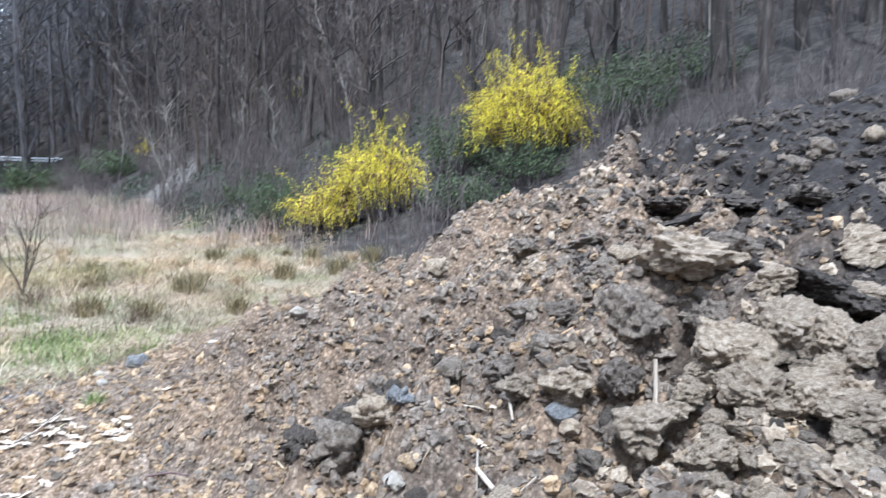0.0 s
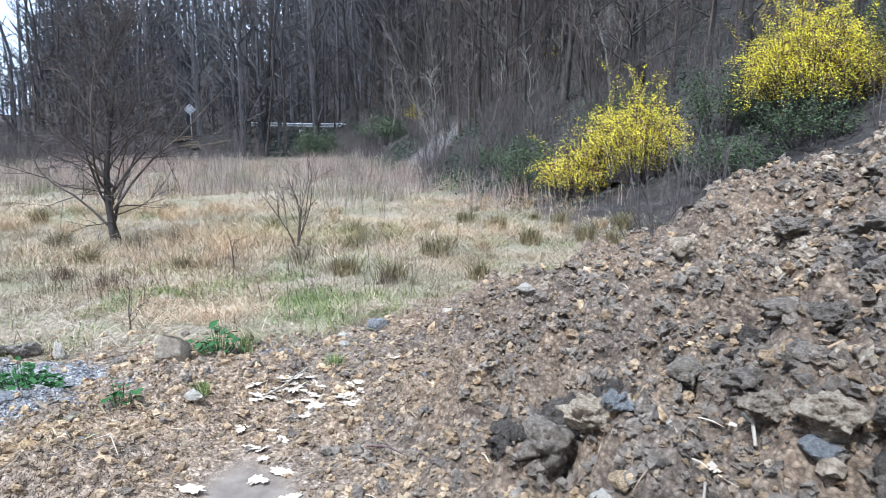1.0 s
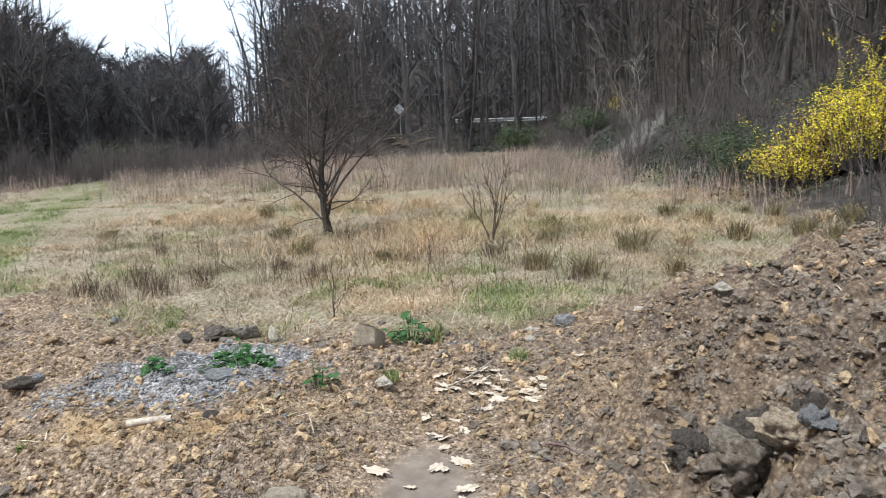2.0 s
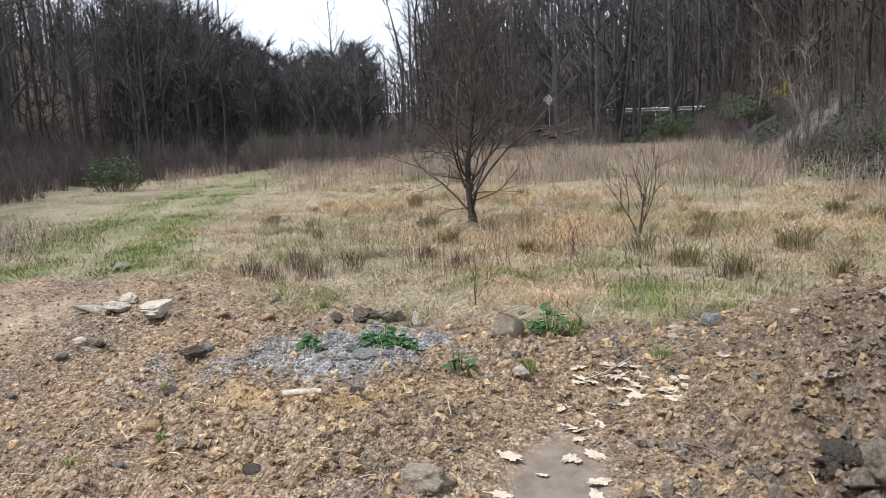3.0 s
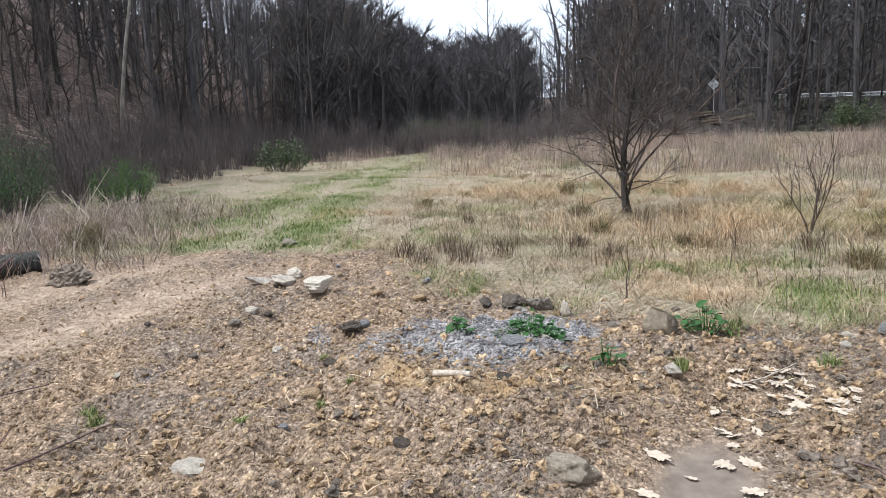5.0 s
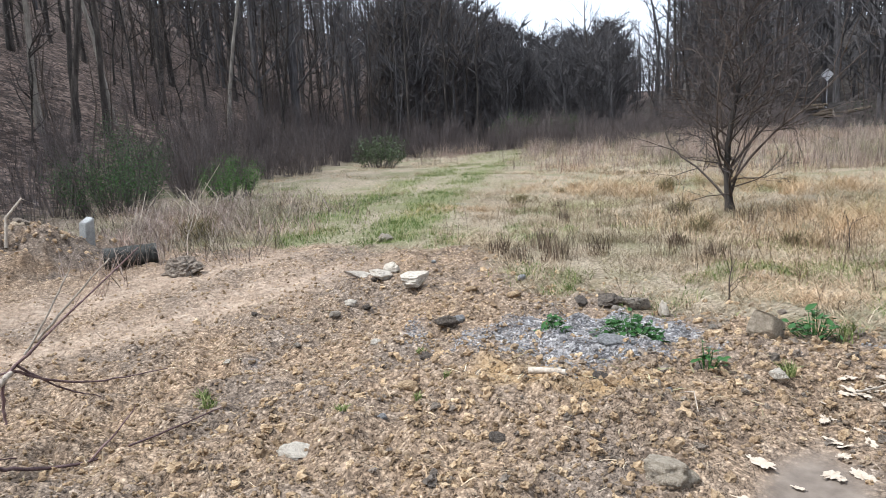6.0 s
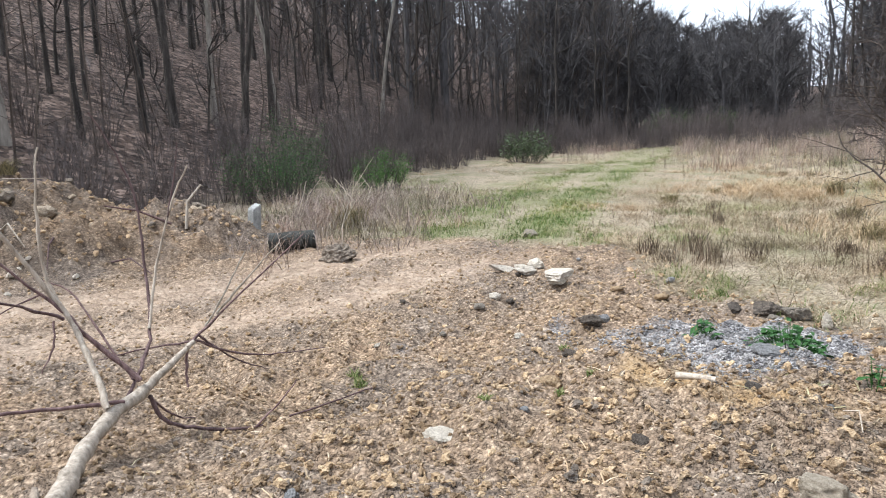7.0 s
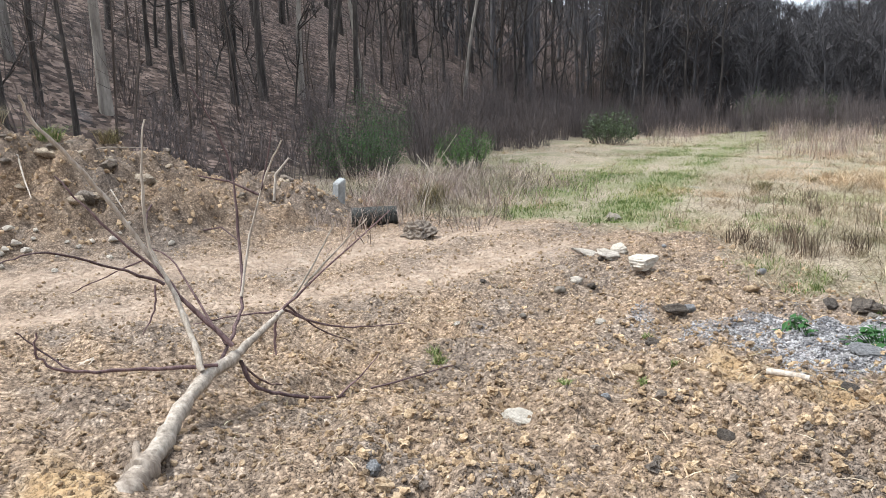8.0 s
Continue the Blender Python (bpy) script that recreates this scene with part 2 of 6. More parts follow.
MAT = {
    "ground": mat_ground(),
    "pile": mat_soil("pile_soil", 0.55, 0.15),
    "bank": mat_soil("bank_soil", 0.95, 0.1),
    "clod_grey": mat_clod("clod_grey", (0.09, 0.077, 0.066), (0.26, 0.222, 0.188), (0.47, 0.41, 0.35), 0.38),
    "clod_tan": mat_clod("clod_tan", (0.16, 0.124, 0.092), (0.47, 0.385, 0.295), (0.76, 0.67, 0.55), 0.3),
    "clod_dark": mat_clod("clod_dark", (0.04, 0.034, 0.031), (0.11, 0.095, 0.084), (0.22, 0.19, 0.165), 0.45),
    "brown_crumb": mat_clod("brown_crumb", (0.1, 0.076, 0.056), (0.28, 0.22, 0.164), (0.46, 0.38, 0.295), 0.45),
    "crumb": mat_clod("crumb", (0.14, 0.097, 0.06), (0.4, 0.298, 0.197), (0.63, 0.515, 0.375)),
    "white_stone": mat_clod("white_stone", (0.46, 0.405, 0.335), (0.66, 0.6, 0.52), (0.82, 0.77, 0.69), 0.15),
    "grey_stone": mat_clod("grey_stone", (0.13, 0.115, 0.1), (0.27, 0.24, 0.205), (0.42, 0.38, 0.33), 0.2),
    "tan_stone": mat_clod("tan_stone", (0.3, 0.25, 0.19), (0.5, 0.43, 0.34), (0.68, 0.6, 0.49), 0.1),
    "blue_stone": mat_clod("blue_stone", (0.12, 0.122, 0.13), (0.28, 0.285, 0.3), (0.46, 0.465, 0.47), 0.25),
    "gravel": mat_clod("gravel_stone", (0.1, 0.1, 0.112), (0.3, 0.302, 0.325), (0.6, 0.602, 0.63), 0.6),
    "bark": mat_bark("bark", (0.014, 0.012, 0.011), (0.046, 0.04, 0.036), (0.13, 0.115, 0.103)),
    # distance haze put into the bark colour: paler and cooler grey
    "hazed_bark": mat_bark("hazed_bark", (0.03, 0.028, 0.029), (0.078, 0.074, 0.076), (0.16, 0.153, 0.155)),
    "dead_wood": mat_bark("dead_wood", (0.07, 0.062, 0.055), (0.16, 0.145, 0.128), (0.29, 0.265, 0.24)),
    "ivy": mat_leafy("ivy_leaf", (0.016, 0.024, 0.014), (0.095, 0.108, 0.07)),
    "tawny": mat_blade("tawny_grass", (0.0, (0.2, 0.135, 0.08)), (0.5, (0.43, 0.315, 0.2)), (1.0, (0.62, 0.5, 0.36))),
    "pale_bark": mat_bark("pale_bark", (0.09, 0.08, 0.07), (0.22, 0.2, 0.175), (0.36, 0.335, 0.3)),
    "twig": mat_bark("twig", (0.03, 0.023, 0.019), (0.08, 0.063, 0.053), (0.17, 0.137, 0.118)),
    "brush": mat_bark("brush", (0.036, 0.03, 0.029), (0.098, 0.083, 0.079), (0.2, 0.172, 0.163)),
    "limb_pale": mat_bark("bare_wood", (0.2, 0.165, 0.13), (0.42, 0.365, 0.3), (0.62, 0.56, 0.48), 30),
    "butt_bark": mat_bark("butt_bark", (0.09, 0.07, 0.055), (0.27, 0.225, 0.18), (0.46, 0.405, 0.34), 22),
    "limb_dark": mat_bark("limb_bark", (0.055, 0.035, 0.035), (0.14, 0.092, 0.09), (0.26, 0.19, 0.18), 30),
    "dry": mat_blade("dry_grass", (0.0, (0.11, 0.083, 0.056)), (0.35, (0.28, 0.222, 0.155)), (0.7, (0.43, 0.352, 0.26)), (1.0, (0.58, 0.505, 0.405))),
    "dark_stem": mat_blade("dark_stem", (0.0, (0.05, 0.036, 0.028)), (0.5, (0.13, 0.095, 0.07)), (1.0, (0.26, 0.2, 0.15))),
    "grass": mat_blade("green_grass", (0.0, (0.07, 0.11, 0.03)), (0.6, (0.17, 0.225, 0.075)), (1.0, (0.36, 0.35, 0.18))),
    "leaf_green": mat_leafy("leaf_green", (0.016, 0.055, 0.012), (0.06, 0.16, 0.035)),
    "needle": mat_leafy("dull_leaf", (0.026, 0.042, 0.018), (0.095, 0.125, 0.055)),
    "yellow": mat_leafy("yellow_petal", (0.74, 0.6, 0.015), (0.95, 0.86, 0.07)),
    "stalk": mat_blade("weed_stalk", (0.0, (0.1, 0.076, 0.07)), (0.5, (0.29, 0.23, 0.21)), (1.0, (0.49, 0.41, 0.38))),
    "rush": mat_blade("rush", (0.0, (0.07, 0.055, 0.03)), (0.5, (0.17, 0.14, 0.075)), (1.0, (0.34, 0.28, 0.16))),
    "shoot": mat_leafy("shrub_leaf", (0.018, 0.046, 0.014), (0.075, 0.14, 0.042)),
    "shoot_bright": mat_leafy("bright_shrub_leaf", (0.024, 0.066, 0.014), (0.1, 0.19, 0.042)),
    "log_bark": mat_bark("log_bark", (0.02, 0.02, 0.018), (0.055, 0.055, 0.05), (0.14, 0.14, 0.13), 22),
    "rotten": mat_bark("rotten_wood", (0.035, 0.027, 0.019), (0.1, 0.08, 0.057), (0.21, 0.172, 0.125), 12),
    "concrete": mat_clod("concrete", (0.25, 0.26, 0.26), (0.4, 0.41, 0.41), (0.55, 0.56, 0.56), 0.1),
    "galvanised": mat_metal("galvanised", 0.62),
    "sign_back": mat_metal("sign_back", 0.72),
    "oak_leaf": mat_leafy("oak_leaf", (0.3, 0.235, 0.17), (0.58, 0.5, 0.41), 0.7),
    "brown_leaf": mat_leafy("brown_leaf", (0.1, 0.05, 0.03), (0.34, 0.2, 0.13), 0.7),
}

# ---- shape of the land ----
# begin shapes
LATTICE = np.random.RandomState(7).rand(256, 256)


def vnoise(x, y):
    xi, yi = np.floor(x).astype(int), np.floor(y).astype(int)
    fx, fy = x - xi, y - yi
    fx, fy = fx * fx * (3 - 2 * fx), fy * fy * (3 - 2 * fy)
    g = lambda a, b: LATTICE[(xi + a) & 255, (yi + b) & 255]
    return (g(0, 0) * (1 - fx) + g(1, 0) * fx) * (1 - fy) + (g(0, 1) * (1 - fx) + g(1, 1) * fx) * fy - 0.5


def fbm(x, y, size, octaves=4, gain=0.5, seed=0):
    x, y = np.asarray(x, float), np.asarray(y, float)
    total, amp, f = 0.0, 1.0, 1.0 / size
    for i in range(octaves):
        c, s = math.cos(1.3 * i + seed), math.sin(1.3 * i + seed)
        total = total + amp * vnoise((c * x - s * y) * f + 17.3 * i + seed * 31.7, (s * x + c * y) * f + 5.1 * i + seed * 11.9)
        amp, f = amp * gain, f * 2.07
    return total


def smooth(a, b, v):
    k = np.clip((v - a) / (b - a), 0, 1)
    return k * k * (3 - 2 * k)


def blob(x, y, cx, cy, r, ry=None, turn=0.0):
    c, s = math.cos(turn), math.sin(turn)
    u, v = (x - cx) * c + (y - cy) * s, -(x - cx) * s + (y - cy) * c
    return np.exp(-(u / r) ** 2 - (v / (ry or r)) ** 2)


def hill(s, foot, slope, top):
    """A hillside that starts at foot, climbs at slope and levels off at top."""
    d = np.maximum(s - foot, 0)
    z = slope * d * d / (d + 5.0)
    return top * (1 - np.exp(-z / top))


def left_s(x, y):
    return -0.72 * x - 0.69 * y


def right_s(x, y):
    return 0.94 * x + 0.34 * y


def track_edge(x, y):
    """Distance from the middle line of the grassy track up the valley."""
    along = -0.69 * x + 0.72 * y
    return left_s(x, y) - (2.4 + 0.6 * np.sin(along / 9.0)), along


def meadow_mask(x, y):
    """1 on the old field, 0 on the bare soil that was tipped and graded."""
    line = y - np.interp(x, (-16, -11, -8, -6.2, -4.6, -3.4, -2.2, -1.2, -0.4, 0.6, 2, 4), (1.5, 3.8, 5.3, 5.9, 5.6, 5.5, 5.6, 6.1, 6.3, 7.2, 9.0, 10.0))
    return smooth(-0.5, 0.6, line + 1.1 * fbm(x, y, 1.6, 4, 0.55, 3))


def base_height(x, y):
    x, y = np.asarray(x, float), np.asarray(y, float)
    far = np.hypot(x, y)
    z = 0.16 * fbm(x, y, 3.0, 3, 0.5, 1) + 0.8 * smooth(15, 60, far) * fbm(x, y, 18, 3, 0.5, 2)
    z = z + hill(left_s(x, y) + 2.0 * fbm(x, y, 14, 2, 0.5, 4), 10.0, 0.66, 40.0)
    z = z + hill(right_s(x, y) + 1.6 * fbm(x, y, 12, 2, 0.5, 5), 5.0, 0.72, 34.0) * smooth(3.0, 9.0, y + 0.3 * x)
    along = -0.69 * x + 0.72 * y
    z = z + 9 * smooth(90, 260, along)
    u = (x + 19.0) * 0.96 + (y - 62) * 0.27
    v = (x + 19.0) * -0.27 + (y - 62) * 0.96
    z = z + 2.15 * np.exp(-np.clip(np.abs(v) - 3.5, 0, None) ** 2 / 16.0) * smooth(-30, -12, u)
    z = z + hill(v, 5.0, 0.7, 15.0) * smooth(-46, -14, u)
    z = z - 0.14 * blob(x, y, -1.4, 3.15, 0.55, 1.0, 0.3) - 0.06 * blob(x, y, -1.4, 4.2, 0.6, 0.4)
    z = z - 0.22 * blob(x, y, -4.6, 0.9, 1.5, 1.2)
    z = z + 0.12 * blob(x, y, -2.7, 2.9, 1.0, 0.5, 0.2)
    return z


def pile_height(x, y):
    x, y = np.asarray(x, float), np.asarray(y, float)
    p = 2.35 * blob(x, y, 4.4, 4.2, 3.5) + 0.3 * blob(x, y, 1.5, 2.5, 0.7)
    p = p - 0.5 * blob(x, y, 1.38, 2.3, 0.17, 0.14) - 0.3 * blob(x, y, -1.35, 3.3, 0.6, 1.3, 0.3)
    return p - 0.14


def bank_height(x, y):
    x, y = np.asarray(x, float), np.asarray(y, float)
    p = 0.95 * blob(x, y, -11.0, -1.6, 1.25, 1.7, 0.2) + 0.5 * blob(x, y, -10.9, 0.4, 1.1, 1.2, 0.3) + 0.28 * blob(x, y, -10.5, 1.9, 0.7, 0.9) + 1.3 * blob(x, y, -11.0, -5.0, 1.7, 3.0)
    return p - 0.12


def land(x, y):
    """The height of what lies on top: field, pile or bank."""
    return base_height(x, y) + np.maximum(0, np.maximum(pile_height(x, y), bank_height(x, y)))
# end shapes


def mesh_of(name, verts, faces, material, attrs=None, smooth_shade=False):
    """A mesh from arrays of corners and triangles or quads."""
    verts, faces = np.asarray(verts, np.float32), np.asarray(faces, np.int32)
    me = bpy.data.meshes.new(name)
    n, k = faces.shape
    me.vertices.add(len(verts))
    me.vertices.foreach_set("co", verts.ravel())
    me.loops.add(n * k)
    me.loops.foreach_set("vertex_index", faces.ravel())
    me.polygons.add(n)
    me.polygons.foreach_set("loop_start", np.arange(0, n * k, k, dtype=np.int32))
    me.polygons.foreach_set("use_smooth", np.full(n, smooth_shade))
    for key, values in (attrs or {}).items():
        me.attributes.new(key, "FLOAT", "POINT").data.foreach_set("value", np.asarray(values, np.float32))
    me.materials.append(material)
    me.update()
    me.validate()
    return me


def sheet(name, xs, ys, height, material, attrs=None):
    X, Y = np.meshgrid(xs, ys)
    x, y = X.ravel(), Y.ravel()
    w, h = len(xs), len(ys)
    i = (np.arange(h - 1)[:, None] * w + np.arange(w - 1)[None, :]).ravel()
    faces = np.stack([i, i + 1, i + w + 1, i + w], 1)
    return mesh_of(name, np.stack([x, y, height(x, y)], 1), faces, material, attrs(x, y) if attrs else None, True)


def spread(lo, hi, step, far_lo, far_hi, grow=1.06):
    """Even steps from lo to hi, growing ones out to the far limits."""
    core = list(np.arange(lo, hi + step / 2, step))
    s, out = step, []
    v = core[-1]
    while v < far_hi:
        s *= grow
        v += s
        out.append(v)
    s, left = step, []
    v = core[0]
    while v > far_lo:
        s *= grow
        v -= s
        left.append(v)
    return np.array(left[::-1] + core + out)


def crumble(x, y, m):
    """Fine unevenness of bare soil, calmer under grass."""
    c = fbm(x, y, 0.22, 3, 0.6, 8)
    d = np.abs(fbm(x, y, 0.5, 3, 0.6, 9))
    return (0.11 * c + 0.13 * d - 0.04) * (1 - 0.7 * m)


def packed_mask(x, y):
    """The wheel track that was driven smooth across the bare soil."""
    d = x + 7.5 + 0.12 * y + 0.35 * fbm(x, y, 2.0, 2, 0.5, 52)
    return 0.8 * (np.exp(-((d + 0.75) / 0.5) ** 2) + np.exp(-((d - 0.75) / 0.5) ** 2)) * smooth(5.5, 3.5, y) * smooth(-9, -6, y)


def ground_height(x, y):
    near = np.exp(-(np.hypot(x + 2, y - 3) / 14) ** 2)
    wet = np.clip(1.6 * blob(x, y, -1.35, 3.05, 0.45, 0.8, 0.3), 0, 1)
    return base_height(x, y) + crumble(x, y, meadow_mask(x, y)) * near * (1 - 0.85 * wet) * (1 - 0.7 * packed_mask(x, y)) - 0.04 * packed_mask(x, y)


def gravel_mask(x, y):
    g = blob(x, y, -3.4, 3.98, 1.15, 0.5, 0.63)
    return 0.85 * smooth(0.3, 0.75, g + 0.6 * fbm(x, y, 0.5, 4, 0.6, 12))


def ground_attrs(x, y):
    t, along = track_edge(x, y)
    m = meadow_mask(x, y)
    rut = np.exp(-((np.abs(t) - 0.75) / 0.55) ** 2)
    green = rut * smooth(4, 7, along) * m * (0.32 + 0.5 * smooth(-0.3, 0.2, fbm(x, y, 1.3, 4, 0.6, 6) + 0.1))
    green = np.maximum(green, 0.85 * m * smooth(0.02, 0.25, fbm(x, y, 1.1, 4, 0.6, 15)) * np.exp(-((y - 6.8) / 2.4) ** 2))
    litter = np.maximum(np.maximum(smooth(8.0, 11.5, left_s(x, y)), smooth(36, 44, along)), smooth(4.6, 6.5, right_s(x, y)) * smooth(7, 10, y))
    slip = blob(x, y, -3.0, 33.5, 1.1, 5.5, -0.1)
    m = m * (1 - smooth(0.2, 0.5, slip))
    bare_slip = smooth(0.3, 0.6, slip + 0.3 * fbm(x, y, 2.0, 3, 0.5, 17))
    # where the wood's shade is put into the ground colour: right slope and roadside
    mould = smooth(4.6, 6.5, right_s(x, y)) * smooth(7, 10, y)
    u, v = (x + 19.0) * 0.96 + (y - 62) * 0.27, (x + 19.0) * -0.27 + (y - 62) * 0.96
    mould = np.maximum(mould, smooth(-16, -12, v) * smooth(-34, -24, u)) * (1 - bare_slip)
    stain = np.maximum(blob(x, y, -0.15, 4.75, 0.45, 0.3), np.maximum(blob(x, y, -0.9, 4.25, 0.35, 0.25), np.maximum(blob(x, y, -3.3, -0.8, 0.35, 0.25), blob(x, y, -2.9, 3.0, 0.8, 0.3, 0.6))))
    return {"packed": packed_mask(x, y), "ochre": 0.75 * smooth(0.25, 0.7, stain + 0.5 * fbm(x, y, 0.4, 4, 0.6, 51)), "meadow": m, "green": green, "litter": litter, "mould": mould, "scree": bare_slip, "gravel": gravel_mask(x, y),
            "wet": smooth(0.45, 0.8, blob(x, y, -1.28, 3.0, 0.36, 0.8, 0.3) + 0.25 * fbm(x, y, 0.4, 2, 0.5, 13))}


ground = new("ground", sheet("ground", spread(-10, 3, 0.05, -600, 600), spread(-0.5, 8.5, 0.05, -600, 600), ground_height, MAT["ground"], ground_attrs))
tagged(ground, "bare clay soil turning into a dry grassy field between wooded hills", "ground", kind="structure")


def heap_surface(height, bite):
    def surface(x, y):
        p = height(x, y)
        rough = bite * (np.abs(fbm(x, y, 0.6, 4, 0.55, 21)) + 0.7 * fbm(x, y, 0.25, 3, 0.6, 22)) * (1 - 0.6 * smooth(2.2, 3.0, x - 0.2 * (y - 3))) * (1 - 0.55 * blob(x, y, 1.5, 2.2, 0.7, 0.9))
        return base_height(x, y) + p + rough * smooth(-0.1, 0.3, p)
    return surface


pile_top, bank_top = heap_surface(pile_height, 0.42), heap_surface(bank_height, 0.36)
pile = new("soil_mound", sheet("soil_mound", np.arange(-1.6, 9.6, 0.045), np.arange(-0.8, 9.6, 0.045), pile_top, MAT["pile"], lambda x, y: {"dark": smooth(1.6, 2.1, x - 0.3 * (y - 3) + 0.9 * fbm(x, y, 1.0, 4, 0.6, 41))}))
tagged(pile, "tall mound of excavated grey and tan clay", "soil mound")
bank = new("soil_bank", sheet("soil_bank", np.arange(-14.5, -7.2, 0.05), np.arange(-10, 4.2, 0.05), bank_top, MAT["bank"], lambda x, y: {"dark": 0.2 * smooth(-0.1, 0.35, fbm(x, y, 1.2, 4, 0.6, 43) + 0.25 * smooth(0.5, -2.0, y))}))
tagged(bank, "low bank of pushed-up reddish brown soil and rubble", "soil bank")


# ---- builders ----
class Build:
    """Collects triangles of tubes, blades and lumps for one mesh."""

    def __init__(self):
        self.v, self.f, self.n = [], [], 0

    def add(self, verts, faces):
        self.v.append(np.asarray(verts, np.float32))
        self.f.append(np.asarray(faces, np.int32) + self.n)
        self.n += len(verts)

    def tube(self, points, radii, sides=5):
        p = np.asarray(points, float)
        r = np.asarray(radii, float)
        d = np.gradient(p, axis=0)
        d /= np.linalg.norm(d, axis=1)[:, None] + 1e-9
        ref = np.where(np.abs(d[:, 2:3]) > 0.9, [[1.0, 0, 0]], [[0, 0, 1.0]])
        a = np.cross(d, ref)
        a /= np.linalg.norm(a, axis=1)[:, None]
        if abs(d[0, 2]) > 0.6:
            a = np.repeat(np.cross(d[:1], [[1.0, 0.2, 0]]), len(p), 0)
            a -= (a * d).sum(1)[:, None] * d
            a /= np.linalg.norm(a, axis=1)[:, None]
        b = np.cross(d, a)
        ang = np.arange(sides) * 2 * np.pi / sides
        ring = (np.cos(ang)[None, :, None] * a[:, None] + np.sin(ang)[None, :, None] * b[:, None]) * r[:, None, None] + p[:, None]
        k = len(p)
        i = (np.arange(k - 1)[:, None] * sides + np.arange(sides)[None]).ravel()
        j = (np.arange(k - 1)[:, None] * sides + (np.arange(sides) + 1)[None] % sides).ravel()
        self.add(ring.reshape(-1, 3), np.concatenate([np.stack([i, j, j + sides], 1), np.stack([i, j + sides, i + sides], 1)]))

    def sliver(self, a, b, width):
        """The finest twig: one tapering triangle, turned at random."""
        a, b = np.asarray(a), np.asarray(b)
        side = np.cross(b - a, [0.3 + math.sin(self.n), math.cos(self.n * 1.7), 0.4])
        side *= width / (np.linalg.norm(side) + 1e-9)
        self.add([a - side, a + side, b], [[0, 1, 2]])

    def repeat(self, verts, faces, mats):
        """Copies of one small shape under many 3x4 transforms."""
        verts, faces = np.asarray(verts, float), np.asarray(faces)
        out = np.einsum("nij,kj->nki", mats[:, :, :3], verts) + mats[:, None, :, 3]
        f = (faces[None] + (np.arange(len(mats)) * len(verts))[:, None, None]).reshape(-1, 3)
        self.add(out.reshape(-1, 3), f)

    def mesh(self, name, material, soft=False):
        return mesh_of(name, np.concatenate(self.v), np.concatenate(self.f), material, None, soft)

    def arrays(self):
        return np.concatenate(self.v), np.concatenate(self.f)


def part(name, mesh, parent, label=""):
    ob = new(name, mesh)
    ob.parent = parent
    return tagged(ob, label)


def turns(rng, x, y, z, size, tilt=0.3, squash=(0.6, 1.0)):
    """3x4 transforms: random turn about z, some tilt, sizes by axis."""
    n = len(x)
    a, t, w = rng.rand(n) * 2 * np.pi, (rng.rand(n) - 0.5) * 2 * tilt, rng.rand(n) * 2 * np.pi
    ca, sa, ct, st, cw, sw = np.cos(a), np.sin(a), np.cos(t), np.sin(t), np.cos(w), np.sin(w)
    zero, one = np.zeros(n), np.ones(n)
    A = np.stack([np.stack([ca, -sa, zero], 1), np.stack([sa, ca, zero], 1), np.stack([zero, zero, one], 1)], 1)
    B = np.stack([np.stack([one, zero, zero], 1), np.stack([zero, ct, -st], 1), np.stack([zero, st, ct], 1)], 1)
    D = np.stack([np.stack([cw, -sw, zero], 1), np.stack([sw, cw, zero], 1), np.stack([zero, zero, one], 1)], 1)
    s = size[:, None] * np.stack([rng.uniform(0.8, 1.25, n), rng.uniform(0.7, 1.1, n), rng.uniform(*squash, n)], 1)
    return np.concatenate([A @ B @ D * s[:, None, :], np.stack([x, y, z], 1)[:, :, None]], 2)


def lump(seed, level, rough=0.35, cuts=4, freq=1.6):
    """A broken clod or stone about 1 across: a ball pushed about by noise, with some flat breaks."""
    rng = np.random.RandomState(seed)
    bm = bmesh.new()
    bmesh.ops.create_icosphere(bm, subdivisions=level, radius=0.5)
    planes = [(Vector(rng.normal(size=3)).normalized(), rng.uniform(0.2, 0.36) if cuts >= 7 else rng.uniform(0.28, 0.44)) for _ in range(cuts)]
    off = Vector(rng.rand(3) * 50)
    for v in bm.verts:
        d = v.co.normalized()
        h = 0.5 + rough * (noise.fractal(d * freq + off, 1.0, 2.1, 4) * 0.5) + 0.16 * rough * noise.noise(d * 5 + off)
        co = d * h
        for n, k in planes:
            over = co.dot(n) - k
            if over > 0:
                co -= n * over * (0.95 if cuts >= 6 else 0.65)
        v.co = co + d * 0.07 * rough * noise.noise(d * 13 + off)
    bm.verts.ensure_lookup_table()
    vs = np.array([v.co[:] for v in bm.verts])
    fs = np.array([[v.index for v in f.verts] for f in bm.faces])
    bm.free()
    return vs, fs


LUMPS = {}


def lump_mesh(seed, level, mat, **kw):
    key = (seed, level, mat)
    if key not in LUMPS:
        LUMPS[key] = mesh_of("lump", *lump(seed, level, **kw), MAT[mat], None, kw.get("cuts", 4) < 6)
    return LUMPS[key]


def rock(name, label, category, x, y, size, mat, seed, turn=0, tilt=0, sink=0.25, level=4, group="", **kw):
    """A stone or clod that sits a little in the soil."""
    ob = new(name, lump_mesh(seed, level, mat, **kw))
    z = float(top_of(x, y))
    ob.matrix_world = pose(x, y, z + size[2] * (0.5 - sink), tilt, tilt * 0.5, turn) @ Matrix.Diagonal((*size, 1))
    return tagged(ob, label, category, group)


def top_of(x, y):
    return np.maximum(np.maximum(ground_height(x, y), pile_top(x, y)), bank_top(x, y))


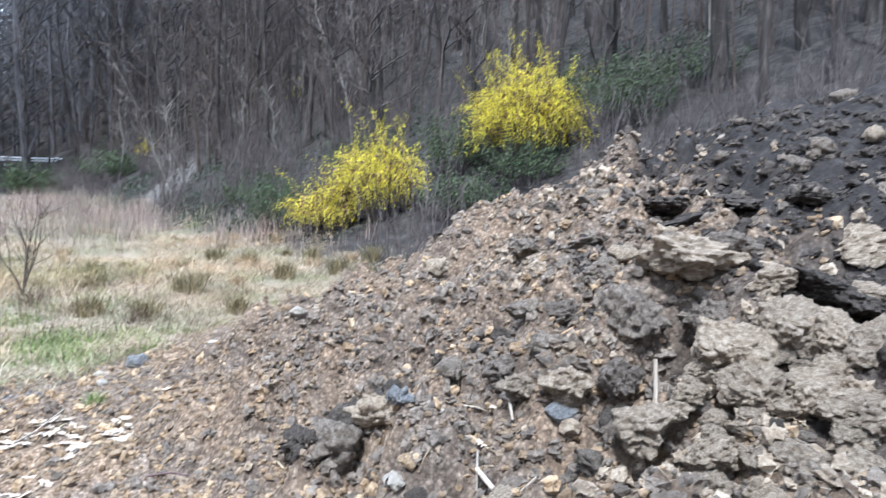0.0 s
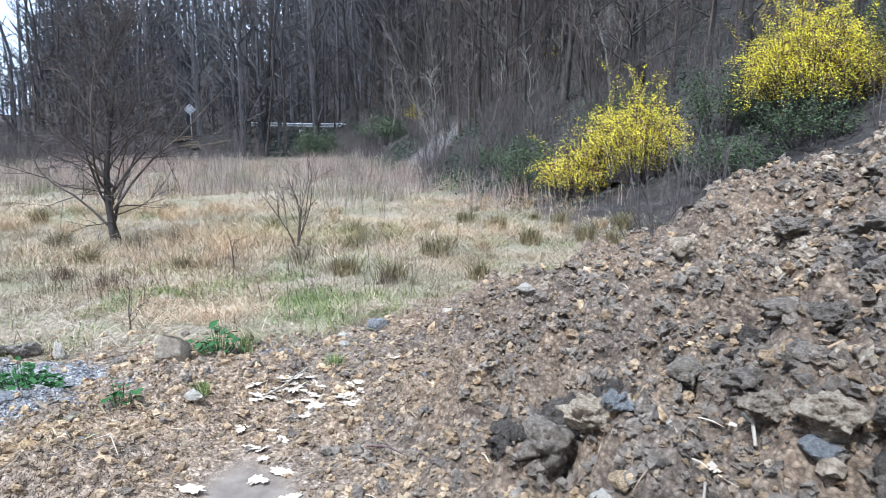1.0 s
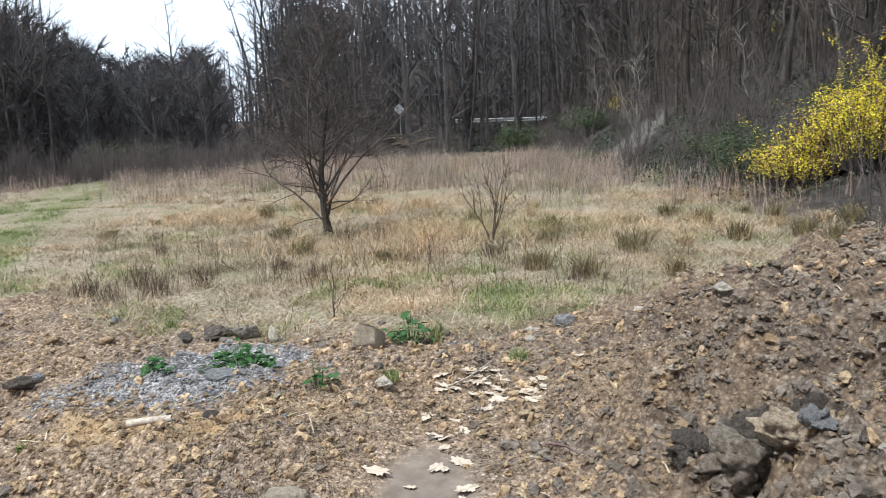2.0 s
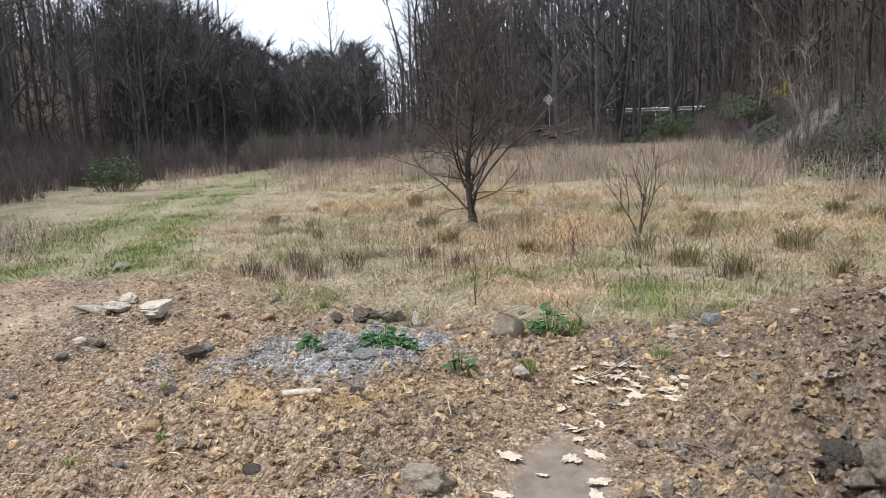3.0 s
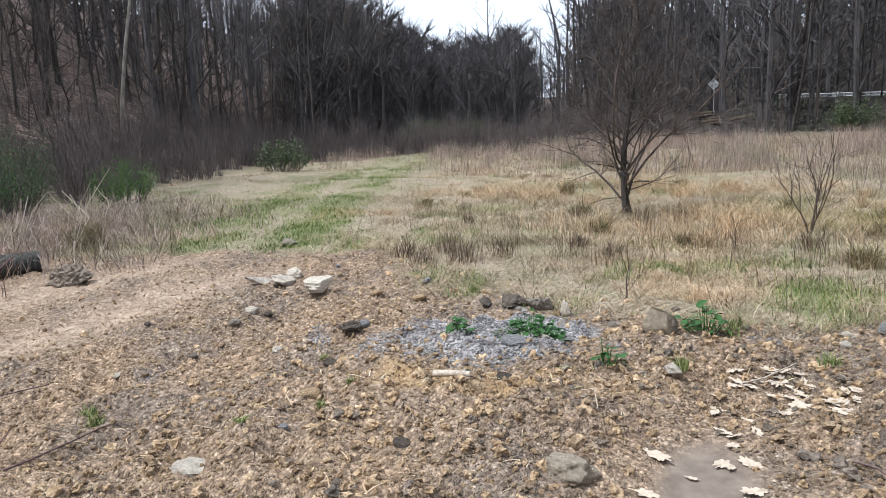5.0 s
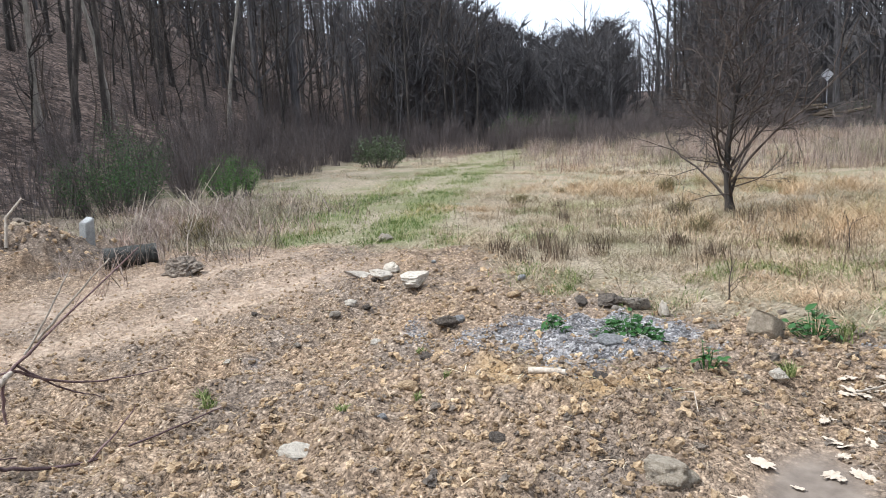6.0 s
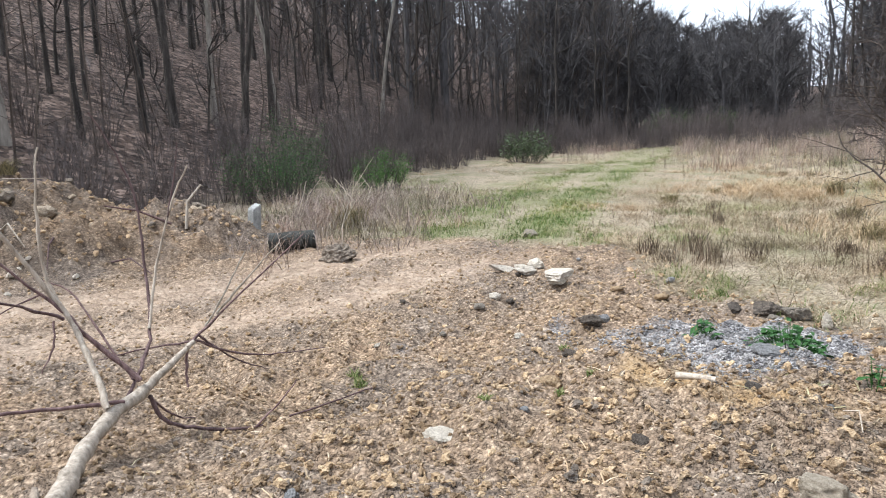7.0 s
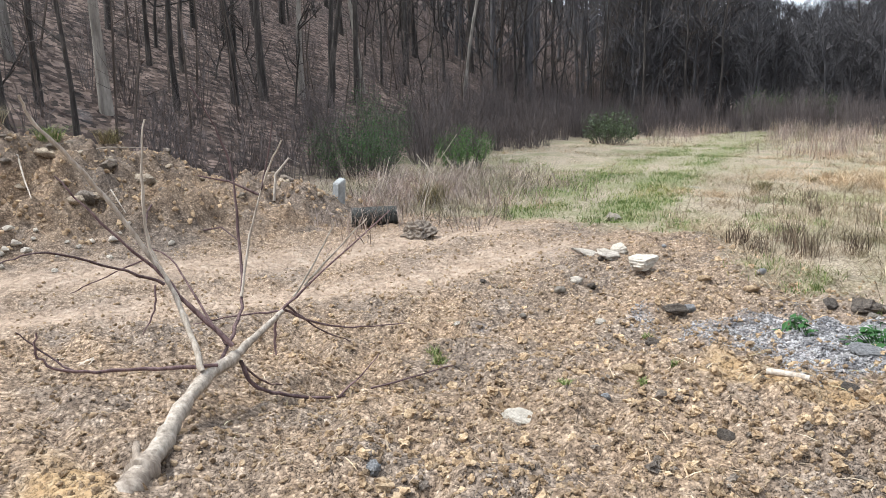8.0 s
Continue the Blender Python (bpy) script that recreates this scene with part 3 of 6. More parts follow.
# ---- bare trees ----
def twiggy(rng, wood, twig, start, way, length, radius, depth, sides=4, droop=0.0, thick=0.004):
    """A limb that bends and bears thinner limbs; the last order goes to the twig mesh."""
    k = 5 if depth > 1 else 2
    pts, d = [np.array(start)], np.array(way, float)
    for i in range(k):
        d = d + rng.normal(size=3) * 0.16 + np.array([0, 0, 0.10 - droop])
        d /= np.linalg.norm(d)
        pts.append(pts[-1] + d * length / k)
    radii = np.maximum(np.linspace(radius, radius * 0.3, k + 1), thick * (0.4 + 0.3 * depth))
    if depth <= 0:
        twig.sliver(pts[0], pts[-1], radii[0] * 1.6)
        return
    (wood if depth > 1 else twig).tube(pts, radii, sides if depth > 1 else 3)
    for j in range({3: 7, 2: 5, 1: 4}[depth]):
        f = rng.uniform(0.25, 0.98)
        i = min(int(f * k), k - 1)
        s = pts[i] + (pts[i + 1] - pts[i]) * (f * k - i)
        side = np.cross(pts[i + 1] - pts[i], rng.normal(size=3))
        side /= np.linalg.norm(side) + 1e-9
        w = (pts[i + 1] - pts[i]) / (length / k) * 0.75 + side * rng.uniform(0.5, 0.95)
        w /= np.linalg.norm(w)
        twiggy(rng, wood, twig, s, w, length * rng.uniform(0.35, 0.6) * (1.1 - 0.4 * f), radius * 0.42, depth - 1, 3, droop, thick)


def forest_tree(seed, height, radius, limbs, low, lean=0.06, thick=0.012):
    """Tall woodland tree: trunk and wood of the limbs in one builder, fine twigs in the other."""
    rng = np.random.RandomState(seed)
    wood, twig = Build(), Build()
    k = 9
    t = np.linspace(0, 1, k)
    wob = np.cumsum(rng.normal(size=(k, 2)) * 0.14, 0) * np.minimum(1, t * 3)[:, None]
    dirn = rng.normal(size=2) * lean * height
    pts = np.stack([wob[:, 0] + dirn[0] * t, wob[:, 1] + dirn[1] * t, t * height - 0.3], 1)
    radii = radius * (1 - t * 0.82) * (1 + 0.5 * np.exp(-t * 40))
    wood.tube(pts, radii, 8)
    for j in range(limbs):
        f = rng.uniform(low, 0.99) if j else low
        i = min(int(f * (k - 1)), k - 2)
        s = pts[i] + (pts[i + 1] - pts[i]) * (f * (k - 1) - i)
        a = rng.rand() * 2 * np.pi
        up = rng.uniform(0.35, 1.0)
        w = np.array([math.cos(a), math.sin(a), up])
        w /= np.linalg.norm(w)
        twiggy(rng, wood, twig, s, w, height * rng.uniform(0.14, 0.27) * (1.25 - 0.75 * f), max(thick * 2.5, radius * 0.36 * (1.1 - f)), 2, 4, 0.0, thick)
    return wood, twig


def tree_thing(name, label, category, wood, twig, bark, fine):
    root = new(name)
    part("trunk", wood.mesh("trunk", MAT[bark], True), root)
    tagged(part("crown", twig.mesh("crown", MAT[fine]), root), kind="stuff")
    return tagged(root, label, category)


def bush_arrays(seed, height, stems, splay):
    """Leafless shrub: many thin stems from one stool, each forked."""
    rng = np.random.RandomState(seed)
    b = Build()
    for _ in range(stems):
        a, r = rng.rand() * 2 * np.pi, rng.rand() * 0.35
        h = height * rng.uniform(0.55, 1.05)
        out = splay * rng.uniform(0.1, 1.0)
        base = np.array([math.cos(a) * r, math.sin(a) * r, -0.05])
        tip = base + np.array([math.cos(a) * out * h, math.sin(a) * out * h, h])
        mid = (base + tip) / 2 + np.append(rng.normal(size=2) * 0.07 * h, 0.08 * h)
        b.tube([base, mid, tip], [0.013, 0.009, 0.003], 3)
        for _ in range(7):
            f = rng.uniform(0.3, 0.9)
            s = mid + (tip - mid) * max(0, f * 2 - 1) if f > 0.5 else base + (mid - base) * f * 2
            w = rng.normal(size=3) * 0.3 + np.array([math.cos(a) * 0.3, math.sin(a) * 0.3, 0.75])
            b.sliver(s, s + w * h * 0.34 + rng.normal(size=3) * 0.05 * h, 0.006)
    return b.arrays()


def strew(rng, n, test, x0, x1, y0, y1):
    """n random places that pass the test."""
    xs, ys = [], []
    while sum(map(len, xs)) < n:
        x, y = rng.uniform(x0, x1, 4000), rng.uniform(y0, y1, 4000)
        ok = rng.rand(4000) < test(x, y)
        xs.append(x[ok]), ys.append(y[ok])
    return np.concatenate(xs)[:n], np.concatenate(ys)[:n]


rng = np.random.RandomState(11)
KINDS = [tree_thing("woodland_tree", "tall bare woodland tree with dark furrowed bark", "tree", *forest_tree(s, h, r, n, lo), "bark", "twig")
         for s, h, r, n, lo in ((1, 18, 0.105, 15, 0.3), (2, 20, 0.13, 15, 0.36), (3, 16, 0.08, 15, 0.25), (4, 17, 0.09, 15, 0.3), (5, 13, 0.062, 15, 0.2), (6, 11, 0.05, 18, 0.15))]
PALE = [tree_thing("woodland_tree", "tall slender bare tree with pale grey bark", "tree", *forest_tree(s, h, r, n, lo, 0.03), "pale_bark", "twig")
        for s, h, r, n, lo in ((21, 17, 0.11, 10, 0.5), (22, 15, 0.085, 10, 0.42))]
THIN = [tree_thing("woodland_sapling", "thin bare young tree in the wood", "tree", *forest_tree(s, h, r, n, lo, 0.08), "bark", "brush")
        for s, h, r, n, lo in ((31, 7, 0.045, 14, 0.15), (32, 5.5, 0.035, 14, 0.12), (33, 8.5, 0.06, 15, 0.2))]
for k in KINDS + PALE + THIN:
    k["group"] = "trees of the wooded hills"


def wood_density(x, y):
    """Where trees stand: both hillsides and the end of the field."""
    s, r, along = left_s(x, y), right_s(x, y), -0.69 * x + 0.72 * y
    left = 0.55 * smooth(12.0, 15.5, s) * np.exp(-np.maximum(0, s - 15) / 20)
    right = smooth(8.5, 11, r) * smooth(12.5, 14.5, y + 0.3 * x) * (1 - (x < 8.5) * (y < 17.0) * 1.0) * np.exp(-np.maximum(0, r - 10) / 14)
    end = smooth(44, 52, along) * (np.abs(s + 2) < 26) * 0.5
    end = end * np.where((s < 0.075 * along) & (s > -0.19 * along) & (along < 125), 0.0, 1.0)
    end = end * (1 - smooth(3.0, 1.5, np.abs((x + 19) * -0.27 + (y - 62) * 0.96)) * 0.9)
    v, u = (x + 19.0) * -0.27 + (y - 62) * 0.96, (x + 19.0) * 0.96 + (y - 62) * 0.27
    beyond = smooth(4, 7, v) * smooth(-29, -19, u) * np.exp(-np.maximum(0, v - 8) / 16)
    fore = smooth(-14, -8, v) * smooth(-2.5, -6, v) * smooth(-24, -16, u) * 0.4
    cut = 1 - smooth(1.5, 0.9, np.abs(0.916 * x + 0.4 * y)) * (y < 58) * (y > 20)
    return cut * np.clip(np.maximum(np.maximum(left, right), np.maximum(end, np.maximum(beyond, fore))), 0, 1) * (1 - np.clip(1.6 * blob(x, y, -20.8, 47.5, 11.0, 1.9, 1.97), 0, 1))


def near_wood(x, y):
    return wood_density(x, y) * (np.hypot(x, y) < 62) * ((y > -12 - 0.2 * x))


def spaced(x, y, gap, limit):
    """Drops places closer than gap to an earlier one."""
    keep = []
    for i in range(len(x)):
        if all((x[i] - x[j]) ** 2 + (y[i] - y[j]) ** 2 > gap * gap for j in keep):
            keep.append(i)
            if len(keep) == limit:
                break
    return x[keep], y[keep]


first = set(KINDS + PALE + THIN)


def plant(kinds, x, y, size):
    for i in range(len(x)):
        k = kinds[rng.randint(len(kinds))]
        s = size * rng.uniform(0.8, 1.2)
        m = pose(x[i], y[i], float(base_height(x[i], y[i])) - 0.1, 0, 0, rng.rand() * 360)
        if k in first:
            first.discard(k)
            k.matrix_world = m
            k.scale = (s, s, s)
            k.location = m.translation
        else:
            c = copy_thing(k, m)
            c.scale = (s, s, s)


tx, ty = spaced(*strew(rng, 1500, near_wood, -60, 40, -16, 62), 1.0, 262)
plant(KINDS, tx, ty, 1.0)
# the pale trunks at the edge of the wood
for i, (px, py) in enumerate(((-25.4, 4.45), (-28.7, 7.55), (-19.3, -1.35), (-35.7, 14.8), (-21, -3.5))):
    plant([PALE[i % 2]], [px], [py], 1.0)
sx, sy = spaced(*strew(rng, 900, near_wood, -50, 35, -14, 50), 0.8, 100)
plant(THIN, sx, sy, 1.0)
# dead saplings with bleached limbs on the slope by the yellow bushes
DEAD = [tree_thing("dead_sapling", "leafless dead sapling with bleached spreading branches", "tree", *forest_tree(s, h, r, n, lo, 0.12, 0.008), "dead_wood", "dead_wood")
        for s, h, r, n, lo in ((35, 4.2, 0.045, 13, 0.2), (36, 5.4, 0.055, 14, 0.25))]
for k in DEAD:
    k["group"] = "trees of the wooded hills"
    first.add(k)
dx, dy = spaced(*strew(rng, 300, lambda x, y: smooth(6.0, 8.0, right_s(x, y)) * smooth(24, 14, right_s(x, y)) * smooth(15, 18, y) * smooth(46, 36, y), -14, 22, 14, 48), 1.6, 28)
plant(DEAD, dx, dy, 1.0)

# the woods beyond, too many to count
def far_tree(seed, height, bole=0.2, limbs=12, sprays=11, fine=0.03):
    r = np.random.RandomState(seed)
    b = Build()
    p = np.array([[0, 0, -0.5], [r.normal() * 0.3, r.normal() * 0.3, height * 0.5], [r.normal() * 0.6, r.normal() * 0.6, height]])
    b.tube(p, [bole, bole * 0.65, 0.03], 5)
    for j in range(limbs):
        f = r.uniform(0.12, 0.97)
        s = p[0] + (p[2] - p[0]) * f
        a = r.rand() * 6.28
        w = np.array([math.cos(a), math.sin(a), r.uniform(0.5, 1.3)])
        e = s + w * height * 0.2 * (1.2 - 0.7 * f)
        b.tube([s, (s + e) / 2 + r.normal(size=3) * 0.1, e], [bole * 0.3, bole * 0.2, 0.02], 3)
        for _ in range(sprays):
            q = s + (e - s) * r.uniform(0.2, 1.0)
            d = w * 0.6 + r.normal(size=3) * 0.55 + np.array([0, 0, 0.25])
            b.sliver(q, q + d * height * 0.085, fine)
    return b.arrays()


far = Build()
FAR = [far_tree(40 + i, 11.0 + 0.9 * i) for i in range(7)]
fx, fy = strew(rng, 760, lambda x, y: np.maximum(wood_density(x, y), smooth(125, 140, -0.69 * x + 0.72 * y)) * (np.hypot(x, y) > 50), -190, 70, 0, 190)
gx, gy = strew(rng, 520, lambda x, y: wood_density(x, y) * (np.hypot(x, y) > 52), -62, 30, 50, 125)
hx, hy = strew(rng, 90, lambda x, y: smooth(11, 14, left_s(x, y)) * (np.hypot(x, y) > 40), -105, -25, 0, 85)
fx, fy = np.concatenate([fx, gx, hx]), np.concatenate([fy, gy, hy])
for i in range(len(fx)):
    v, f = FAR[i % 7]
    z = rng.uniform(0.8, 1.2)
    c, sn = math.cos(i * 2.4) * z, math.sin(i * 2.4) * z
    far.add(np.stack([v[:, 0] * c - v[:, 1] * sn + fx[i], v[:, 0] * sn + v[:, 1] * c + fy[i], v[:, 2] * z + float(base_height(fx[i], fy[i]))], 1), f)
# lower, twiggier trees that close the valley
vr = np.random.RandomState(91)
LOW = [far_tree(80 + i, 9.0, 0.1, 18, 20, 0.026) for i in range(6)]
for i in range(330):
    along, q = 52 + 50 * vr.rand(), vr.uniform(-0.11, 0.2)
    px, py = -0.69 * along - 0.72 * q * along, 0.72 * along - 0.69 * q * along
    z = (1.6 + along * (0.1 + 0.46 * max(q + 0.02, 0) + 0.3 * max(-q - 0.02, 0)) - float(base_height(px, py))) / 9.0 * vr.uniform(0.65, 1.0)
    v, f = LOW[i % 6]
    c, sn = math.cos(i * 2.4) * z, math.sin(i * 2.4) * z
    far.add(np.stack([v[:, 0] * c - v[:, 1] * sn + px, v[:, 0] * sn + v[:, 1] * c + py, v[:, 2] * z + float(base_height(px, py))], 1), f)
# this bark carries the haze of distance in its colour
tagged(new("far_woods", far.mesh("far_woods", MAT["hazed_bark"])), "bare woods on the far slopes", "woods", kind="stuff")

# slender stems among the trees
slim = Build()
ux, uy = strew(rng, 800, lambda x, y: wood_density(x, y) * (np.hypot(x, y) < 70) * (1 - 0.75 * smooth(13.5, 17, left_s(x, y))), -62, 40, -14, 70)
for i in range(len(ux)):
    h, z = rng.uniform(2.5, 7.0), float(base_height(ux[i], uy[i]))
    lean = rng.normal(size=2) * 0.09 * h
    a, b = np.array([ux[i], uy[i], z - 0.1]), np.array([ux[i] + lean[0], uy[i] + lean[1], z + h])
    m = (a + b) / 2 + np.append(rng.normal(size=2) * 0.12, 0)
    slim.tube([a, m, b], [0.032, 0.022, 0.008], 4)
    for _ in range(16):
        q = m + (b - m) * rng.uniform(-0.6, 0.95)
        slim.sliver(q, q + np.append(rng.normal(size=2) * 0.16 * h, rng.uniform(0.02, 0.2) * h), 0.009)
tagged(new("undergrowth", slim.mesh("undergrowth", MAT["twig"])), "slender bare undergrowth stems among the trees", "undergrowth", kind="stuff")

# leafless thicket along the foot of the hills
BUSHES = [bush_arrays(60 + i, h, n, sp) for i, (h, n, sp) in enumerate(((2.2, 18, 0.35), (1.6, 18, 0.5), (2.8, 16, 0.25), (1.2, 20, 0.6)))]


def thicket_density(x, y):
    s, r, along = left_s(x, y), right_s(x, y), -0.69 * x + 0.72 * y
    left = smooth(8.0, 10.0, s) * smooth(17, 11, s) * smooth(-7, -2, y - 0.1 * x) * smooth(8, 30, along + 4)
    end = smooth(38, 42, along) * smooth(56, 46, along) * (np.abs(s + 1) < 18)
    right = 0.35 * smooth(4.8, 6.2, r) * smooth(16, 9, r) * smooth(9.5, 12, y + 0.3 * x) * (1 - np.exp(-((x - 3.2) / 5.0) ** 4 - ((y - 13.6) / 3.2) ** 4))
    under = 0.2 * wood_density(x, y)
    right = right * (1 - np.clip(1.5 * blob(x, y, -3.2, 31.5, 2.6, 5.0), 0, 1))
    return (1 - np.clip(1.4 * blob(x, y, -20.8, 47.5, 11.0, 1.9, 1.97), 0, 1)) * np.maximum(np.maximum(left, end), np.maximum(right, under)) * (np.hypot(x, y) < 75) * (np.hypot(x, y) > 10)


thicket = Build()
bx, by = strew(rng, 1500, thicket_density, -60, 25, -9, 62)
for i in range(len(bx)):
    v, f = BUSHES[i % 4]
    a, s = rng.rand() * 6.28, rng.uniform(0.5, 0.95)
    c, sn = math.cos(a) * s, math.sin(a) * s
    thicket.add(np.stack([v[:, 0] * c - v[:, 1] * sn + bx[i], v[:, 0] * sn + v[:, 1] * c + by[i], v[:, 2] * s + float(base_height(bx[i], by[i]))], 1), f)
tagged(new("thicket", thicket.mesh("thicket", MAT["brush"])), "dense leafless grey-brown thicket at the foot of the hill", "thicket", kind="stuff")


# ---- loose soil ----
LO = [lump(200 + i, 1, 0.9, 2) for i in range(5)]
MID = [lump(210 + i, 2, 1.0, 3, 2.6) for i in range(6)]


def strewn(name, label, category, x, y, size, shapes, mat, lift=0.1, parent=None, seed=5, squash=(0.55, 0.95)):
    """Small lumps lying on whatever is on top, in one mesh."""
    r = np.random.RandomState(seed)
    b = Build()
    z = top_of(x, y) + size * lift
    m = turns(r, x, y, z, size, 0.9, squash)
    for i, (v, f) in enumerate(shapes):
        b.repeat(v, f, m[i::len(shapes)])
    ob = new(name, b.mesh(name, MAT[mat]))
    ob.parent = parent
    return tagged(ob, label, category, kind="stuff")


def bare(x, y):
    wet = blob(x, y, -1.35, 3.0, 0.4, 0.75, 0.3)
    return (1 - meadow_mask(x, y)) * np.clip(1.1 - 1.6 * wet, 0, 1) * (1 - 0.8 * gravel_mask(x, y)) * (bank_height(x, y) < 0.2) * (1 - 0.8 * packed_mask(x, y))


def near_bare(x, y):
    rut = smooth(-1.0, 0.5, left_s(x, y) - 1.5) * smooth(-2.0, 0.5, -x - 5.0)
    return bare(x, y) * np.exp(-(np.hypot(x + 1.8, y - 2.0) / 3.6) ** 2) * (1 - 0.75 * rut)


x, y = strew(rng, 2600, near_bare, -8, 2.2, 0.4, 7)
strewn("soil_crumbs", "crumbly clods of tan clay soil", "soil", x, y, 0.028 + 0.045 * rng.rand(2600) ** 2.2, MID, "crumb")
x, y = strew(rng, 23000, lambda x, y: bare(x, y) * np.exp(-(np.hypot(x + 2.2, y - 2.0) / 5.5) ** 2), -11, 2.5, -1.5, 8)
strewn("soil_grit", "fine crumbs of brown clay soil", "soil", x, y, 0.012 + 0.032 * rng.rand(23000) ** 1.8, LO, "crumb")
x, y = strew(rng, 1700, lambda x, y: bare(x, y) * np.exp(-(np.hypot(x - 0.3, y - 3.4) / 2.4) ** 2), -4, 3, 0.5, 8)
strewn("grey_crumbs", "grey crumbs of clay below the heap", "soil", x, y, 0.02 + 0.06 * rng.rand(1700) ** 2.5, MID, "clod_grey")
x, y = strew(rng, 6000, lambda x, y: bare(x, y) * np.exp(-(np.hypot(x + 0.3, y - 3.9) / 2.0) ** 2), -3, 3, 1.2, 8)
strewn("foot_crumbs", "tan and ochre crumbs of clay at the foot of the heap", "soil", x, y, 0.012 + 0.04 * rng.rand(6000) ** 2.4, MID, "brown_crumb", 0.05, None, 15)
x, y = strew(rng, 9000, gravel_mask, -5.5, -1.5, 3.0, 5.6)
strewn("gravel_patch", "patch of loose grey crushed stone", "gravel", x, y, rng.uniform(0.009, 0.024, 9000), LO, "gravel", 0.2)

# the heap: clods that can be picked out, and the crumbs between them
CLODS = [("clod_grey", 300), ("clod_tan", 310), ("clod_dark", 320), ("clod_grey", 330), ("clod_tan", 340), ("clod_dark", 350)]


def clod(parent, x, y, size, kind, turn, tilt, sink=0.3, level=3, top=pile_top, name="clod"):
    mat, seed = CLODS[kind]
    ob = new(name, lump_mesh(seed + int(turn) % 3, level, mat, rough=0.55, cuts=3, freq=2.7))
    ob.parent = parent
    z = float(max(top(x, y), ground_height(x, y)))
    ob.matrix_world = pose(x, y, z + size[2] * (0.5 - sink), tilt, tilt * 0.6, turn) @ Matrix.Diagonal((*size, 1))
    return ob


def on_heap(x, y):
    return smooth(0.15, 0.5, pile_height(x, y)) * np.exp(-(np.hypot(x - 1.2, y - 2.2) / 2.6) ** 2)


# the large blocks round the dark hollow
def crag(seed, level=5):
    """A block of stiff clay as a digger tears it out: broad breaks, pits and a crumbling skin."""
    r = np.random.RandomState(seed)
    bm = bmesh.new()
    bmesh.ops.create_icosphere(bm, subdivisions=level, radius=0.5)
    planes = [(Vector(r.normal(size=3)).normalized(), r.uniform(0.27, 0.4)) for _ in range(9)]
    off = Vector(r.rand(3) * 50)
    for v in bm.verts:
        d = v.co.normalized()
        co = d * (0.5 + 0.22 * noise.fractal(d * 1.3 + off, 1.0, 2.0, 3))
        for n, k in planes:
            over = co.dot(n) - k
            if over > 0:
                co -= n * over * 0.85
        pit = abs(noise.noise(co * 5.5 + off))
        v.co = co + d * (0.13 * pit - 0.05 + 0.05 * noise.noise(co * 11 + off) + 0.03 * noise.noise(co * 24 + off))
    vs = np.array([v.co[:] for v in bm.verts])
    fs = np.array([[v.index for v in f.verts] for f in bm.faces])
    bm.free()
    return vs, fs


CRAGS = [crag(500 + i) for i in range(6)]
CRAG_MESH = {}


def block(x, y, width, tall, mat, lift=0.42):
    """One torn-out block, bedded in the heap."""
    k = int(x * 37 + y * 53) % 6
    if (k, mat) not in CRAG_MESH:
        CRAG_MESH[k, mat] = mesh_of("block", *CRAGS[k], MAT[mat])
    ob = new("block", CRAG_MESH[k, mat])
    ob.parent = pile
    z = float(base_height(x, y) + max(pile_height(x, y), -0.05)) + 0.06
    ob.matrix_world = pose(x, y, z + width * tall * (lift - 0.25), 12 * math.sin(x * 31), 12 * math.cos(y * 29), (x * 211 + y * 97) % 360) @ Matrix.Diagonal((width * 1.15, width, width * tall, 1))
    return ob


for bx_, by_, w_, h_ in ((1.42, 2.02, 0.27, 1.0), (1.64, 1.98, 0.27, 1.05), (1.76, 2.2, 0.2, 0.8), (2.3, 2.28, 0.27, 0.7), (1.76, 1.9, 0.25, 0.9), (1.84, 1.76, 0.25, 0.9),
                         (1.4, 1.84, 0.24, 0.8), (1.56, 1.75, 0.22, 0.8), (1.36, 1.56, 0.2, 0.9), (1.18, 1.74, 0.2, 0.8), (1.02, 1.98, 0.24, 0.8), (0.8, 2.55, 0.18, 0.8),
                         (0.92, 2.34, 0.22, 0.8), (1.68, 1.56, 0.25, 0.8), (1.6, 1.66, 0.2, 0.8), (2.06, 2.0, 0.18, 0.7), (1.5, 1.4, 0.22, 0.8), (1.2, 1.45, 0.18, 0.8), (1.85, 1.5, 0.25, 0.8)):
    block(bx_, by_, w_, h_, "clod_tan")
block(1.52, 2.5, 0.46, 0.6, "clod_tan", 0.5)
br = np.random.RandomState(71)
for _ in range(46):
    block(1.42 + br.normal() * 0.36, 1.72 + br.normal() * 0.22, 0.07 + 0.09 * br.rand(), 0.85, "clod_tan", 0.35)
for bx_, by_, w_, h_ in ((1.22, 2.46, 0.32, 1.05), (1.56, 2.26, 0.26, 0.8), (1.06, 2.2, 0.2, 0.8), (1.75, 2.45, 0.26, 0.7), (1.36, 2.86, 0.26, 0.8), (1.1, 2.85, 0.2, 0.7), (1.28, 3.3, 0.22, 0.7), (1.62, 3.6, 0.24, 0.6), (1.5, 4.2, 0.2, 0.6), (1.9, 4.7, 0.22, 0.6)):
    block(bx_, by_, w_, h_, "clod_grey")
